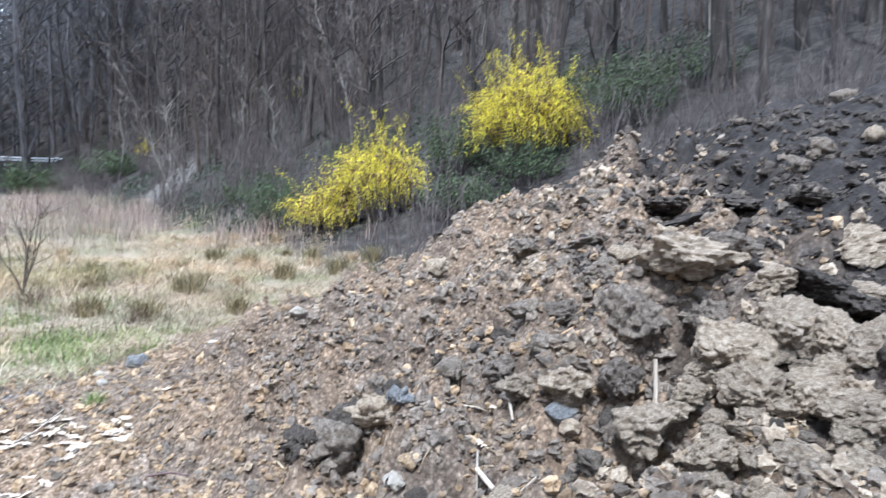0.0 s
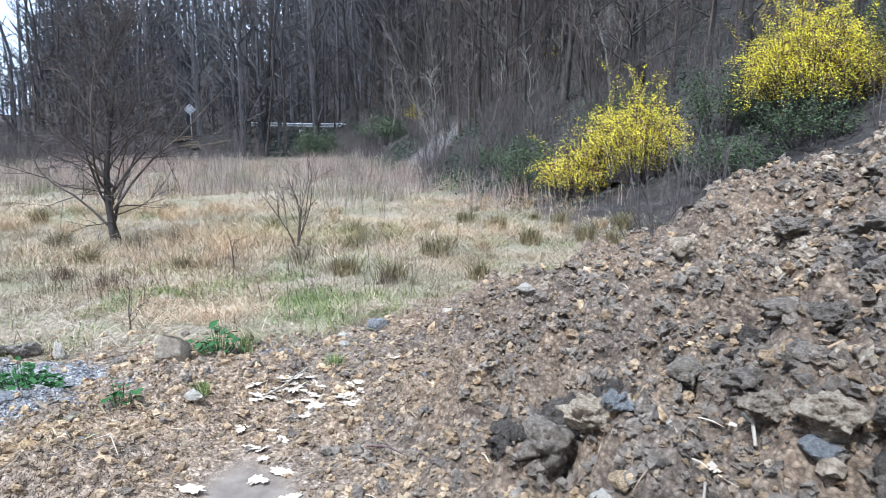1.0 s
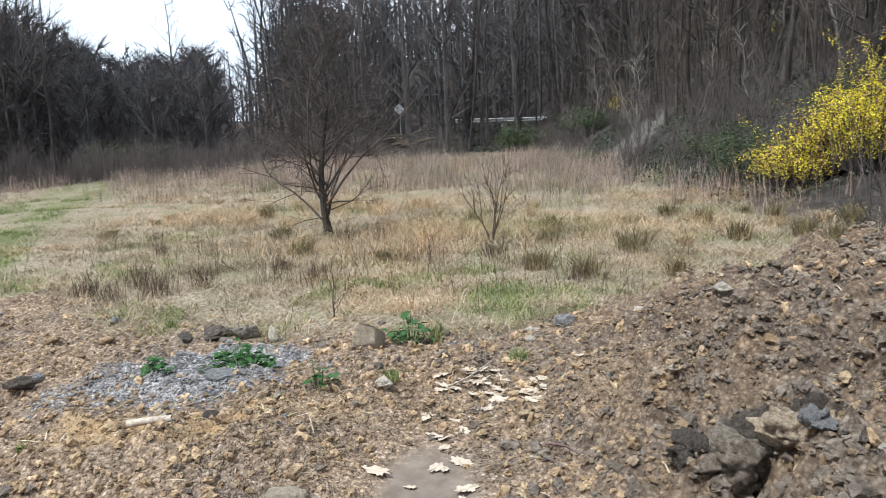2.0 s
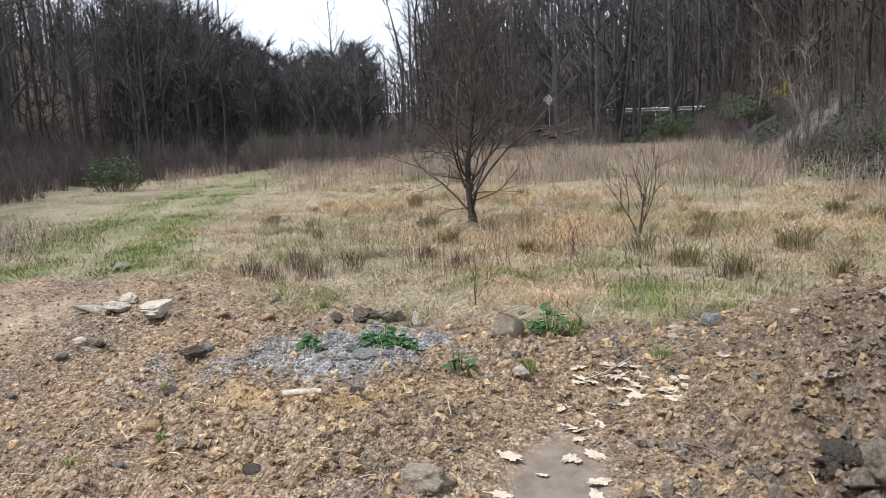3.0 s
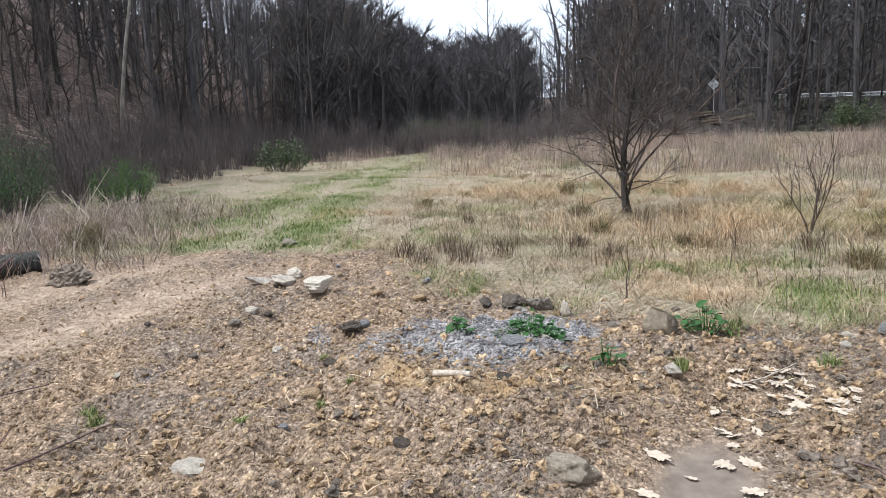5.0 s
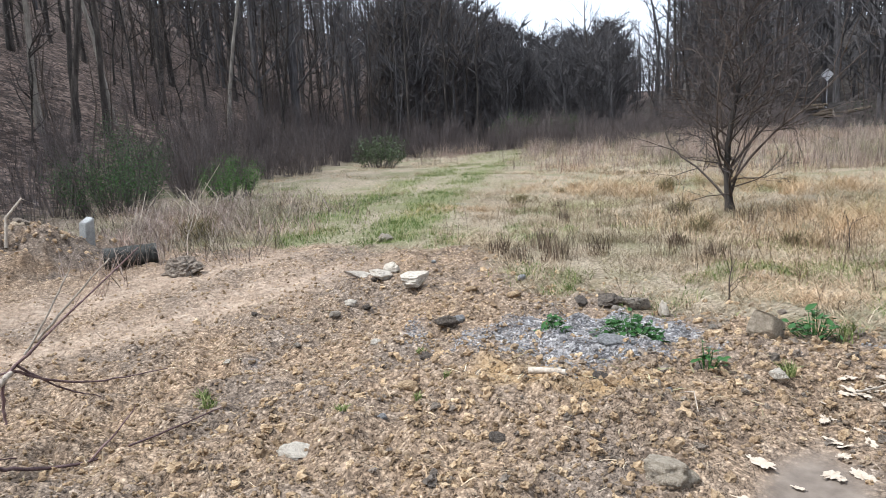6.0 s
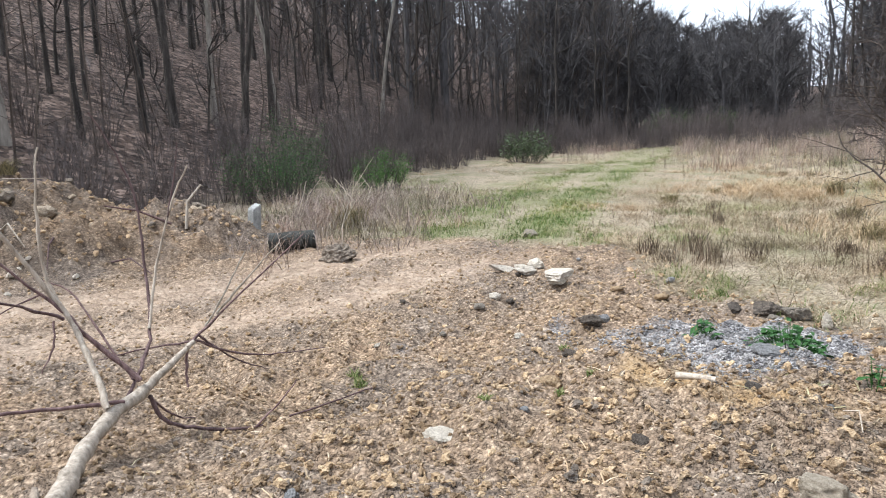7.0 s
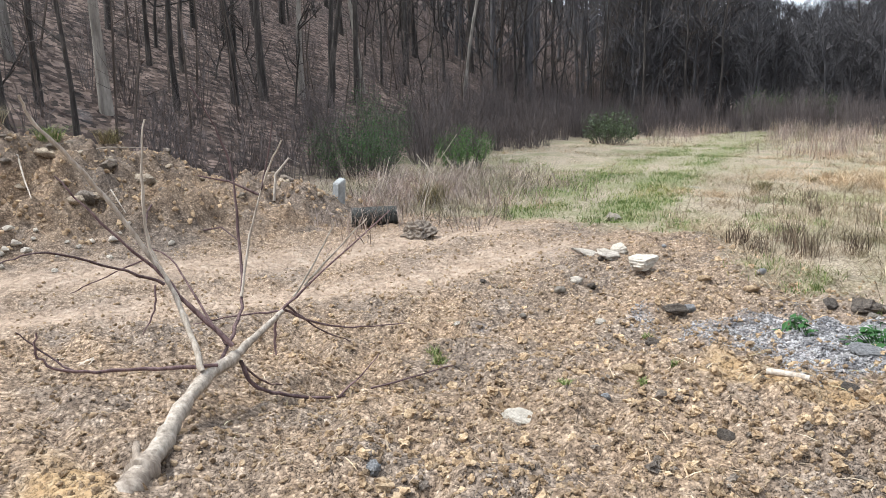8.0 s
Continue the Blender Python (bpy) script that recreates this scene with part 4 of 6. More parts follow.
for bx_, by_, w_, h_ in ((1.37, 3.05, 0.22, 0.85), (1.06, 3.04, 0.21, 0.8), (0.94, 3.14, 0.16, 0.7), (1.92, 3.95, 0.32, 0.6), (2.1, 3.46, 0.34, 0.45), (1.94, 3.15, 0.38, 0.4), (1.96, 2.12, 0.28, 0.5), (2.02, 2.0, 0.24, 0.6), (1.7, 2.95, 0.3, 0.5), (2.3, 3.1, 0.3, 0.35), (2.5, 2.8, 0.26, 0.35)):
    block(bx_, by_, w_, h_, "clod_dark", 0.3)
x, y = strew(rng, 170, on_heap, -0.2, 4.5, 0.6, 5.5)
for i in range(170):
    s = 0.05 + 0.11 * rng.rand() ** 1.8
    clod(pile, x[i], y[i], (s * rng.uniform(0.9, 1.3), s * rng.uniform(0.8, 1.1), s * rng.uniform(0.6, 0.9)), (0, 1, 3, 4, 0, 3, 5)[rng.randint(7)], rng.randint(360), rng.uniform(-25, 25))
x, y = strew(rng, 5200, lambda x, y: (1 - 0.97 * smooth(1.55, 2.2, x - 0.3 * (y - 3))) * smooth(0.1, 0.4, pile_height(x, y)) * np.exp(-(np.hypot(x - 1.6, y - 2.8) / 3.0) ** 2), -0.6, 6, 0.3, 8)
strewn("loose_grey_soil", "grey crumbs of soil on the heap", "", x, y, 0.018 + 0.06 * rng.rand(5200) ** 2.8, MID, "clod_grey", 0.0, pile)
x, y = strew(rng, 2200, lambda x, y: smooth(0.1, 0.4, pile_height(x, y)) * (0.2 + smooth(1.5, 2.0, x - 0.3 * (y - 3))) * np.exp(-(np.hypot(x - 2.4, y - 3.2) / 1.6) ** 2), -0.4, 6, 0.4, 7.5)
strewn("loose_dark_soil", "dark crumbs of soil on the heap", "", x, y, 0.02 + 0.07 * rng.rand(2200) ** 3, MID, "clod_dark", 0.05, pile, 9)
x, y = strew(rng, 650, lambda x, y: blob(x, y, 1.5, 1.65, 0.75, 0.6) + 0.5 * blob(x, y, 1.8, 4.4, 0.7, 0.6), 0.4, 3.2, 0.7, 5.5)
strewn("loose_tan_clay", "light tan lumps of clay on the heap", "", x, y, 0.025 + 0.08 * rng.rand(650) ** 2.1, MID, "clod_tan", 0.15, pile, 12, (0.7, 1.0))
slab = clod(pile, 1.98, 4.1, (0.32, 0.22, 0.09), 4, 61, 6, 0.1, 3, name="stone")
clod(pile, 1.9, 4.0, (0.3, 0.22, 0.1), 3, 20, -5, 0.2, 3, name="stone")

# the bank by the wood
x, y = strew(rng, 120, lambda x, y: smooth(0.1, 0.4, bank_height(x, y)) * smooth(-12.5, -11, x), -12, -7.5, -4.5, 3)
for i in range(120):
    s = 0.07 + 0.17 * rng.rand() ** 2.2
    clod(bank, x[i], y[i], (s * rng.uniform(0.9, 1.4), s, s * rng.uniform(0.5, 0.8)), (1, 4, 0, 1, 3)[rng.randint(5)], rng.randint(360), rng.uniform(-20, 20), 0.3, 3, bank_top, "stone")
x, y = strew(rng, 2600, lambda x, y: smooth(0.0, 0.25, bank_height(x, y)), -12.5, -7.3, -5, 3.6)
strewn("loose_soil", "reddish crumbs of soil on the bank", "", x, y, 0.025 + 0.07 * rng.rand(2600) ** 2.2, LO, "crumb", 0.05, bank, 6)

for i in range(26):
    s = rng.uniform(0.05, 0.12)
    ob = clod(bank, -9.1 + rng.normal() * 0.25, -1.7 + rng.normal() * 0.6, (s * 1.3, s, s * 0.7), 1, rng.randint(360), 10, 0.3, 3, bank_top, "stone")
    ob.data = lump_mesh(403, 3, "white_stone", cuts=6, rough=0.3)

# ---- single stones ----
STONE = "pieces of stone on the bare soil"
rock("stone_slab", "pale cream sandstone slab lying on bare soil", "stone", -5.85, 4.2, (0.42, 0.3, 0.16), "white_stone", 400, 62, 4, 0.2, cuts=7, rough=0.3, group=STONE)
rock("stone_slab", "broken pale sandstone slab tilted on the soil", "stone", -6.4, 4.15, (0.36, 0.22, 0.09), "white_stone", 401, 95, 22, 0.1, cuts=7, rough=0.3, group=STONE)
rock("stone_slab", "thin pale sandstone piece propped on rubble", "stone", -6.62, 4.0, (0.4, 0.16, 0.07), "white_stone", 402, 70, 28, 0.0, cuts=7, rough=0.3, group=STONE)
rock("stone_slab", "small pale broken stone in the rubble", "stone", -6.5, 4.35, (0.2, 0.16, 0.12), "white_stone", 403, 20, 12, 0.1, cuts=6, rough=0.3, group=STONE)
rock("stone", "round tan stone beside the grassy track", "stone", -8.5, 5.64, (0.22, 0.18, 0.14), "grey_stone", 404, 10, group=STONE)
rock("stone", "dark wet stone block behind the gravel", "stone", -3.92, 4.85, (0.3, 0.22, 0.17), "clod_dark", 405, 40, 8, group=STONE, cuts=8)
rock("stone", "slanting grey-and-white stone behind the gravel", "stone", -3.62, 4.86, (0.24, 0.16, 0.2), "grey_stone", 406, 70, 24, group=STONE, cuts=7)
rock("stone", "small bright white stone standing upright", "stone", -3.4, 4.92, (0.11, 0.08, 0.17), "white_stone", 407, 10, 8, group=STONE, cuts=6)
# added dark lump in place of a shaded cavity in the soil
rock("stone", "dark lump standing in for a shaded cavity behind the gravel", "stone", -4.1, 4.72, (0.2, 0.16, 0.1), "clod_dark", 408, 100, 5, group=STONE, cuts=8)
rock("boulder", "tan block of stone with a flat face", "stone", -2.4, 4.68, (0.34, 0.26, 0.34), "tan_stone", 427, 20, 10, 0.25, group=STONE, cuts=10, rough=0.2)
rock("boulder", "rounded grey-brown stone half sunk in mud", "stone", -1.84, 2.66, (0.24, 0.2, 0.18), "tan_stone", 410, 15, 5, 0.35, group=STONE)
rock("stone", "white and blue-grey stone on the bare soil", "stone", -3.4, 1.55, (0.21, 0.15, 0.09), "white_stone", 411, 30, 5, group=STONE)
rock("stone", "flat blue-grey stone among weeds on gravel", "stone", -3.03, 3.8, (0.26, 0.16, 0.06), "blue_stone", 412, 50, 12, 0.2, group=STONE)
rock("stone", "dark flat stone at the edge of the gravel", "stone", -4.5, 3.5, (0.2, 0.12, 0.09), "clod_dark", 413, 60, 8, group=STONE)
rock("stone", "small blue-grey stone at the field edge", "stone", -1.13, 5.55, (0.17, 0.13, 0.13), "blue_stone", 414, 10, 10, group=STONE)
rock("stone", "white stone on the bare soil", "stone", -0.55, 5.9, (0.26, 0.16, 0.13), "white_stone", 415, 40, 6, group=STONE)
rock("stone", "small white stone on the bare soil", "stone", -0.4, 5.7, (0.14, 0.1, 0.09), "white_stone", 416, 80, 6, group=STONE)
rock("stone", "pale blue-white stone on the bare soil", "stone", 0.1, 4.7, (0.12, 0.1, 0.1), "white_stone", 417, 20, 8, group=STONE)
rock("stone", "small white stone on the grey soil", "stone", 0.3, 5.2, (0.1, 0.08, 0.08), "white_stone", 418, 20, 8, group=STONE)
rock("stone", "white stone chip beside the dark clods", "stone", 0.5, 2.72, (0.13, 0.09, 0.06), "white_stone", 419, 60, 8, group=STONE, cuts=6)
rock("stone", "blue-grey stone below the heap", "stone", 0.86, 2.28, (0.14, 0.1, 0.07), "blue_stone", 420, 0, 8, group=STONE, cuts=6)
rock("stone", "small dark stone on the bare soil", "stone", -3.05, 0.58, (0.1, 0.07, 0.07), "blue_stone", 421, 0, 8, group=STONE)
rock("stone", "flat grey-brown stone sunk in the soil", "stone", -2.0, 1.9, (0.2, 0.14, 0.05), "grey_stone", 422, 0, 3, group=STONE, cuts=6)
rock("stone", "rust-brown stone on the bare soil", "stone", -4.05, 2.95, (0.12, 0.09, 0.08), "clod_dark", 423, 30, 3, group=STONE)
for i, (px, py, s, m) in enumerate(((-0.02, 2.98, 0.2, "clod_dark"), (0.13, 3.06, 0.22, "clod_dark"), (0.02, 2.82, 0.22, "clod_grey"), (0.2, 2.82, 0.17, "clod_tan"), (0.3, 3.0, 0.16, "clod_dark"), (-0.12, 2.84, 0.14, "clod_dark"), (0.28, 2.66, 0.09, "blue_stone"), (0.6, 3.05, 0.13, "clod_grey"))):
    rock("clod", "knobbly lump of dark grey clay", "clod", px, py, (s * 1.15, s, s * 0.85), m, 430 + i, i * 50, 10, 0.15, group="clods at the foot of the heap", rough=0.8)
for i in range(46):
    px, py = rng.uniform(-6.5, 0.3), rng.uniform(0.8, 5.6)
    if meadow_mask(px, py) < 0.5 and not (abs(px + 1.35) < 0.5 and abs(py - 3) < 0.8):
        s = rng.uniform(0.05, 0.11)
        rock("stone", "small stone lying on the bare soil", "stone", px, py, (s * 1.3, s, s * 0.7), ("grey_stone", "crumb", "blue_stone", "white_stone", "clod_dark")[i % 5], 450 + i % 5, i * 37, 8, 0.3, 3, group=STONE)


# ---- field ----
def blades(b, r, x, y, z, h, w, lean):
    """Bent grass blades: two quads' worth of triangles each, vectorised."""
    n = len(x)
    a, o = r.rand(n) * 2 * np.pi, r.rand(n) * 2 * np.pi
    dx, dy = np.cos(a) * w / 2, np.sin(a) * w / 2
    lx, ly = np.cos(o) * lean * h, np.sin(o) * lean * h
    p = np.stack([x, y, z], 1)
    side = np.stack([dx, dy, np.zeros(n)], 1)
    mid = p + np.stack([lx * 0.35, ly * 0.35, h * 0.58], 1)
    tip = p + np.stack([lx, ly, h * (1 - 0.25 * np.minimum(lean, 1))], 1)
    v = np.stack([p - side, p + side, mid + side * 0.8, mid - side * 0.8, tip], 1).reshape(-1, 3)
    f = np.array([[0, 1, 2], [0, 2, 3], [3, 2, 4]])[None] + (np.arange(n) * 5)[:, None, None]
    b.add(v, f.reshape(-1, 3))


def grass(name, label, mat, x, y, per, h, w, lean, radius, seed):
    """Tufts of blades round the places given."""
    r = np.random.RandomState(seed)
    n = len(x) * per
    rad, a = radius * np.sqrt(r.rand(n)), r.rand(n) * 2 * np.pi
    X, Y = np.repeat(x, per) + rad * np.cos(a), np.repeat(y, per) + rad * np.sin(a)
    size = np.repeat(r.uniform(0.6, 1.2, len(x)), per)
    b = Build()
    blades(b, r, X, Y, ground_height(X, Y) - 0.01, r.uniform(h[0], h[1], n) * size, np.full(n, w) * r.uniform(0.6, 1.3, n), r.uniform(lean[0], lean[1], n))
    return tagged(new(name, b.mesh(name, MAT[mat])), label, "grass", kind="stuff")


def field(x, y):
    t, along = track_edge(x, y)
    woods = np.maximum(smooth(8.5, 10.5, left_s(x, y)), smooth(4.5, 7.0, right_s(x, y)) * smooth(7, 10, y))
    path = np.exp(-(t / 1.7) ** 4) * smooth(5, 8, along)
    return meadow_mask(x, y) * (1 - woods) * (1 - 0.97 * path) * (along < 46) * (pile_height(x, y) < 0.05)


def thin_out(x, y, r0):
    return np.exp(-np.hypot(x, y) / r0)


def clumped(x, y, size, seed, gap=0.0):
    """High in the middle of clumps, low between them."""
    return smooth(gap, gap + 0.22, fbm(x, y, size, 3, 0.6, seed))


x, y = strew(rng, 4600, lambda x, y: field(x, y) * (np.hypot(x, y) < 18) * thin_out(x, y, 9) * (0.25 + clumped(x, y, 0.7, 30, -0.1)), -16, 4, 3.5, 17)
grass("dry_grass", "matted straw-coloured dead grass of the field", "dry", x, y, 22, (0.05, 0.17), 0.0055, (0.9, 3.0), 0.16, 1)
x, y = strew(rng, 6400, lambda x, y: field(x, y) * (np.hypot(x, y) > 9) * (1 - 0.8 * smooth(0.8, 2.2, track_edge(x, y)[0])) * (0.12 + clumped(x, y, 1.5, 31, -0.02)), -36, 7, 4, 42)
grass("tall_dry_grass", "tall straw-coloured dead grass of the field", "dry", x, y, 18, (0.08, 0.24), 0.008, (1.0, 3.0), 0.2, 2)
x, y = strew(rng, 360, lambda x, y: field(x, y) * (blob(x, y, -4.0, 10.9, 1.5, 0.8, -0.3) + 0.6 * blob(x, y, -7.2, 14.5, 2.2, 0.8) + 0.5 * blob(x, y, -5.6, 9.0, 1.3, 0.6) + 0.6 * blob(x, y, -9.5, 12.5, 1.6, 0.8) + 0.5 * blob(x, y, -1.6, 11.6, 1.6, 0.6)), -14, 2, 7, 18)
grass("tawny_grass", "drooping tawny orange tall dead grass", "tawny", x, y, 30, (0.15, 0.48), 0.006, (0.5, 2.0), 0.18, 7)
x, y = strew(rng, 3000, lambda x, y: field(x, y) * smooth(12, 19, y + 0.25 * x) * (0.15 + clumped(x, y, 2.6, 33, -0.05)), -30, 6, 10, 40)
grass("weed_stalks", "tall pinkish-brown dead weed stalks at the back of the field", "stalk", x, y, 12, (0.3, 0.95), 0.009, (0.05, 0.7), 0.26, 3)
x, y = strew(rng, 330, lambda x, y: field(x, y) * (0.7 * blob(x, y, -5.6, 8.6, 3.0, 2.0) + blob(x, y, -3.2, 7.5, 2.2, 1.2) + 0.9 * blob(x, y, -5.9, 6.0, 0.9, 0.5)), -11, 1, 4, 13)
grass("dark_stems", "thin dark dead weed stems in the field", "dark_stem", x, y, 6, (0.12, 0.5), 0.005, (0.03, 0.8), 0.22, 4)


def green_places(x, y):
    return ground_attrs(x, y)["green"] * (left_s(x, y) < 9)


x, y = strew(rng, 3400, lambda x, y: green_places(x, y) * thin_out(x, y, 14), -32, 2, 3, 34)
grass("green_grass", "short fresh green grass on the track and field edge", "grass", x, y, 9, (0.04, 0.13), 0.008, (0.3, 1.0), 0.14, 5)

# straw and fibres strewn over the soil
sr = np.random.RandomState(77)
x, y = strew(rng, 2200, lambda x, y: bare(x, y) * np.exp(-(np.hypot(x + 2, y - 3) / 4.5) ** 2), -9, 2.5, 0, 8)
straw = Build()
v = np.array([[0, -0.03, 0], [0, 0.03, 0], [0.5, 0.03, 0.08], [0.5, -0.03, 0.08], [1, 0, 0.02]])
straw.repeat(v, np.array([[0, 1, 2], [0, 2, 3], [3, 2, 4]]), turns(sr, x, y, top_of(x, y) + 0.015, sr.uniform(0.04, 0.13, 2200), 0.5, (0.9, 1.1)))
tagged(new("straw_litter", straw.mesh("straw_litter", MAT["dry"])), "bits of pale straw strewn on the soil", "straw", kind="stuff")

# rougher growth between the bank and the wood
x, y = strew(rng, 700, lambda x, y: blob(x, y, -13.0, 4.6, 3.2, 1.6, -0.6) * (bank_height(x, y) < 0.05), -18, -8.5, 1.5, 9)
grass("bramble_stalks", "pale dead stalks and brambles by the wood", "stalk", x, y, 9, (0.15, 0.6), 0.009, (0.4, 1.4), 0.25, 6)


def tuft(label, x, y, h, n, mat, seed, lean=(0.15, 0.9)):
    r = np.random.RandomState(seed)
    b = Build()
    rad, a = 0.4 * h * np.sqrt(r.rand(n)), r.rand(n) * 2 * np.pi
    X, Y = rad * np.cos(a), rad * np.sin(a)
    blades(b, r, X, Y, np.full(n, -0.02), r.uniform(0.5, 1.0, n) * h, np.full(n, 0.008), r.uniform(*lean, n))
    ob = new("grass_tuft", b.mesh("grass_tuft", MAT[mat]))
    ob.location = (x, y, float(top_of(x, y)))
    return tagged(ob, label, "grass", "tufts of coarse grass")


for i, (px, py, h) in enumerate(((-1.0, 9.5, 0.5), (-2.5, 11.5, 0.45), (0.3, 11.0, 0.4), (1.2, 11.6, 0.42), (-0.2, 12.6, 0.4), (1.9, 12.4, 0.4), (0.9, 13.0, 0.4), (-3.9, 8.2, 0.35), (-1.9, 8.0, 0.35), (-0.4, 8.0, 0.3),
                                  (2.5, 11.2, 0.3), (-7.3, 15, 0.4), (-12, 20, 0.5), (-9, 13.2, 0.4), (-5.4, 8.7, 0.35), (-11.2, 3.9, 0.6))):
    tuft("coarse olive-brown clump of rush-like grass", px, py, h, 220, "rush", 70 + i)
tx, ty = spaced(*strew(np.random.RandomState(8), 300, lambda x, y: field(x, y) * (0.2 + smooth(-5, 0, x)), -14, 2.6, 7.5, 17), 0.7, 34)
for i in range(len(tx)):
    tuft("coarse brown clump of dead rush-like grass", tx[i], ty[i], (0.22, 0.3, 0.38, 0.26)[i % 4], 150, ("rush", "dry", "rush", "tawny")[i * 7 % 4], 140 + i, (0.3, 1.5))
for i, (px, py, h) in enumerate(((-5.75, 5.6, 0.4), (-5.5, 5.9, 0.45), (-6.0, 6.2, 0.42), (-5.3, 6.4, 0.36), (-6.3, 5.8, 0.3), (-4.9, 7.4, 0.32), (-5.6, 10.2, 0.45), (-5.2, 10.8, 0.4), (-6.9, 10.6, 0.42), (-6.6, 10.0, 0.36), (-5.9, 9.6, 0.34), (-4.2, 7.0, 0.3), (-2.6, 8.6, 0.34), (-1.4, 7.6, 0.3), (-7.6, 8.4, 0.32), (-8.8, 9.6, 0.34))):
    tuft("clump of thin dark dead weed stems in the field", px, py, h, 70, "dark_stem", 200 + i, (0.1, 0.8))
for i, (px, py, h) in enumerate(((-3.68, 2.0, 0.1), (-4.6, 1.5, 0.12), (-3.3, 2.3, 0.06), (-4.83, 1.55, 0.13), (-4.2, 3.0, 0.08), (-1.95, 4.05, 0.12), (-1.3, 4.75, 0.14), (-4.6, 5.1, 0.12), (-5.3, 5.2, 0.12), (-2.0, 5.0, 0.2), (-3.4, 2.62, 0.07))):
    tuft("small tuft of fresh green grass on bare soil", px, py, h, 60, "grass", 90 + i)
for i, (px, py) in enumerate(((-10.9, -1.6), (-11.1, -0.9), (-10.7, -2.2))):
    tuft("grass tuft hanging over the top of the bank", px, py, 0.32, 160, ("grass", "rush", "dry")[i], 110 + i, (0.5, 1.4))

# ---- the lone trees in the field ----
def lone_tree():
    """Many-stemmed bare tree with a rounded, finely twigged head."""
    r = np.random.RandomState(5)
    root = new("field_tree")
    root.location = (-6.3, 11.05, float(base_height(-6.3, 11.05)) - 0.03)
    root.rotation_euler = (0, 0, radians(165))
    trunk, twig = Build(), Build()
    k = 10
    t = np.linspace(0, 1, k)
    pts = np.stack([-0.12 * t + 0.05 * np.sin(t * 7), 0.1 * np.sin(t * 5), 3.5 * t], 1)
    trunk.tube(pts, 0.064 * (1 - 0.85 * t) * (1 + 0.5 * np.exp(-t * 25)), 9)
    part("trunk", trunk.mesh("trunk", MAT["bark"], True), root)
    # stems that leave the trunk low and fan out
    for j in range(9):
        limb = Build()
        a = j * 2.4 + 0.4 * r.rand()
        s = np.array([-0.01, 0.01, 0.2 + 0.09 * j])
        w = np.array([math.cos(a) * 0.62, math.sin(a) * 0.62, 0.8])
        twiggy(r, limb, twig, s, w / np.linalg.norm(w), r.uniform(1.9, 2.7), 0.024, 3, 5, 0.085, 0.0046)
        part("stem", limb.mesh("stem", MAT["twig"], True), root)
    for j in range(30):
        limb = Build()
        f = 0.3 + 0.68 * (j / 29.0)
        i = min(int(f * (k - 1)), k - 2)
        s = pts[i] + (pts[i + 1] - pts[i]) * (f * (k - 1) - i)
        a = j * 2.4 + r.rand()
        w = np.array([math.cos(a), math.sin(a), 0.5 + 0.6 * f])
        twiggy(r, limb, twig, s, w / np.linalg.norm(w), (2.0 - 1.2 * f) * r.uniform(0.7, 1.05), 0.016 * (1.2 - f) + 0.005, 3, 4, 0.085, 0.0056)
        part("limb", limb.mesh("limb", MAT["twig"], True), root)
    for j in range(5):
        limb = Build()
        a = 2.0 + j * 1.3
        w = np.array([math.cos(a), math.sin(a), 0.25])
        twiggy(r, limb, twig, np.array([0, 0, 0.35 + 0.12 * j]), w / np.linalg.norm(w), r.uniform(0.9, 1.4), 0.011, 2, 4, 0.1, 0.0046)
        part("limb", limb.mesh("limb", MAT["twig"], True), root)
    tagged(part("crown", twig.mesh("crown", MAT["brush"]), root), kind="stuff")
    return tagged(root, "bare reddish-brown field tree with low spreading limbs", "tree")


lone_tree()


def sapling(x, y, h, n, seed, label):
    r = np.random.RandomState(seed)
    root = new("field_sapling")
    root.location = (x, y, float(base_height(x, y)) - 0.02)
    twig = Build()
    for j in range(n):
        stem = Build()
        a = r.rand() * 6.28
        w = np.array([math.cos(a) * 0.3, math.sin(a) * 0.3, 1.0])
        twiggy(r, stem, twig, np.array([0, 0, 0.0]), w / np.linalg.norm(w), h * r.uniform(0.7, 1.0), 0.009, 2, 4, 0.0, 0.0024)
        part("stem", stem.mesh("stem", MAT["twig"]), root)
    tagged(part("crown", twig.mesh("crown", MAT["twig"]), root), kind="stuff")
    return tagged(root, label, "sapling")


sapling(-3.08, 10.1, 1.4, 8, 8, "small bare bushy sapling in the dry grass")
sapling(-3.3, 8.2, 0.5, 1, 9, "single bare dead weed stem in the field")
sapling(-3.16, 5.5, 0.42, 1, 12, "single bare dark weed stem by the gravel")
sapling(-0.4, 21.5, 3.0, 3, 13, "pale bare sapling at the foot of the slope")
sapling(1.6, 19.0, 3.6, 3, 14, "pale bare branching sapling on the slope")
sapling(-9.5, 20.5, 2.2, 3, 15, "bare sapling at the back of the field")


# ---- shrubs ----
def leaf_cards(r, b, pts, size):
    """Small folded leaves or petals at the places given."""
    v = np.array([[0, 0, 0], [0.5, 0.28, 0.06], [1, 0, 0], [0.5, -0.28, 0.06]])
    f = np.array([[0, 1, 2], [0, 2, 3]])
    m = turns(r, pts[:, 0], pts[:, 1], pts[:, 2], r.uniform(size[0], size[1], len(pts)), 1.5, (0.9, 1.1))
    b.repeat(v, f, m)


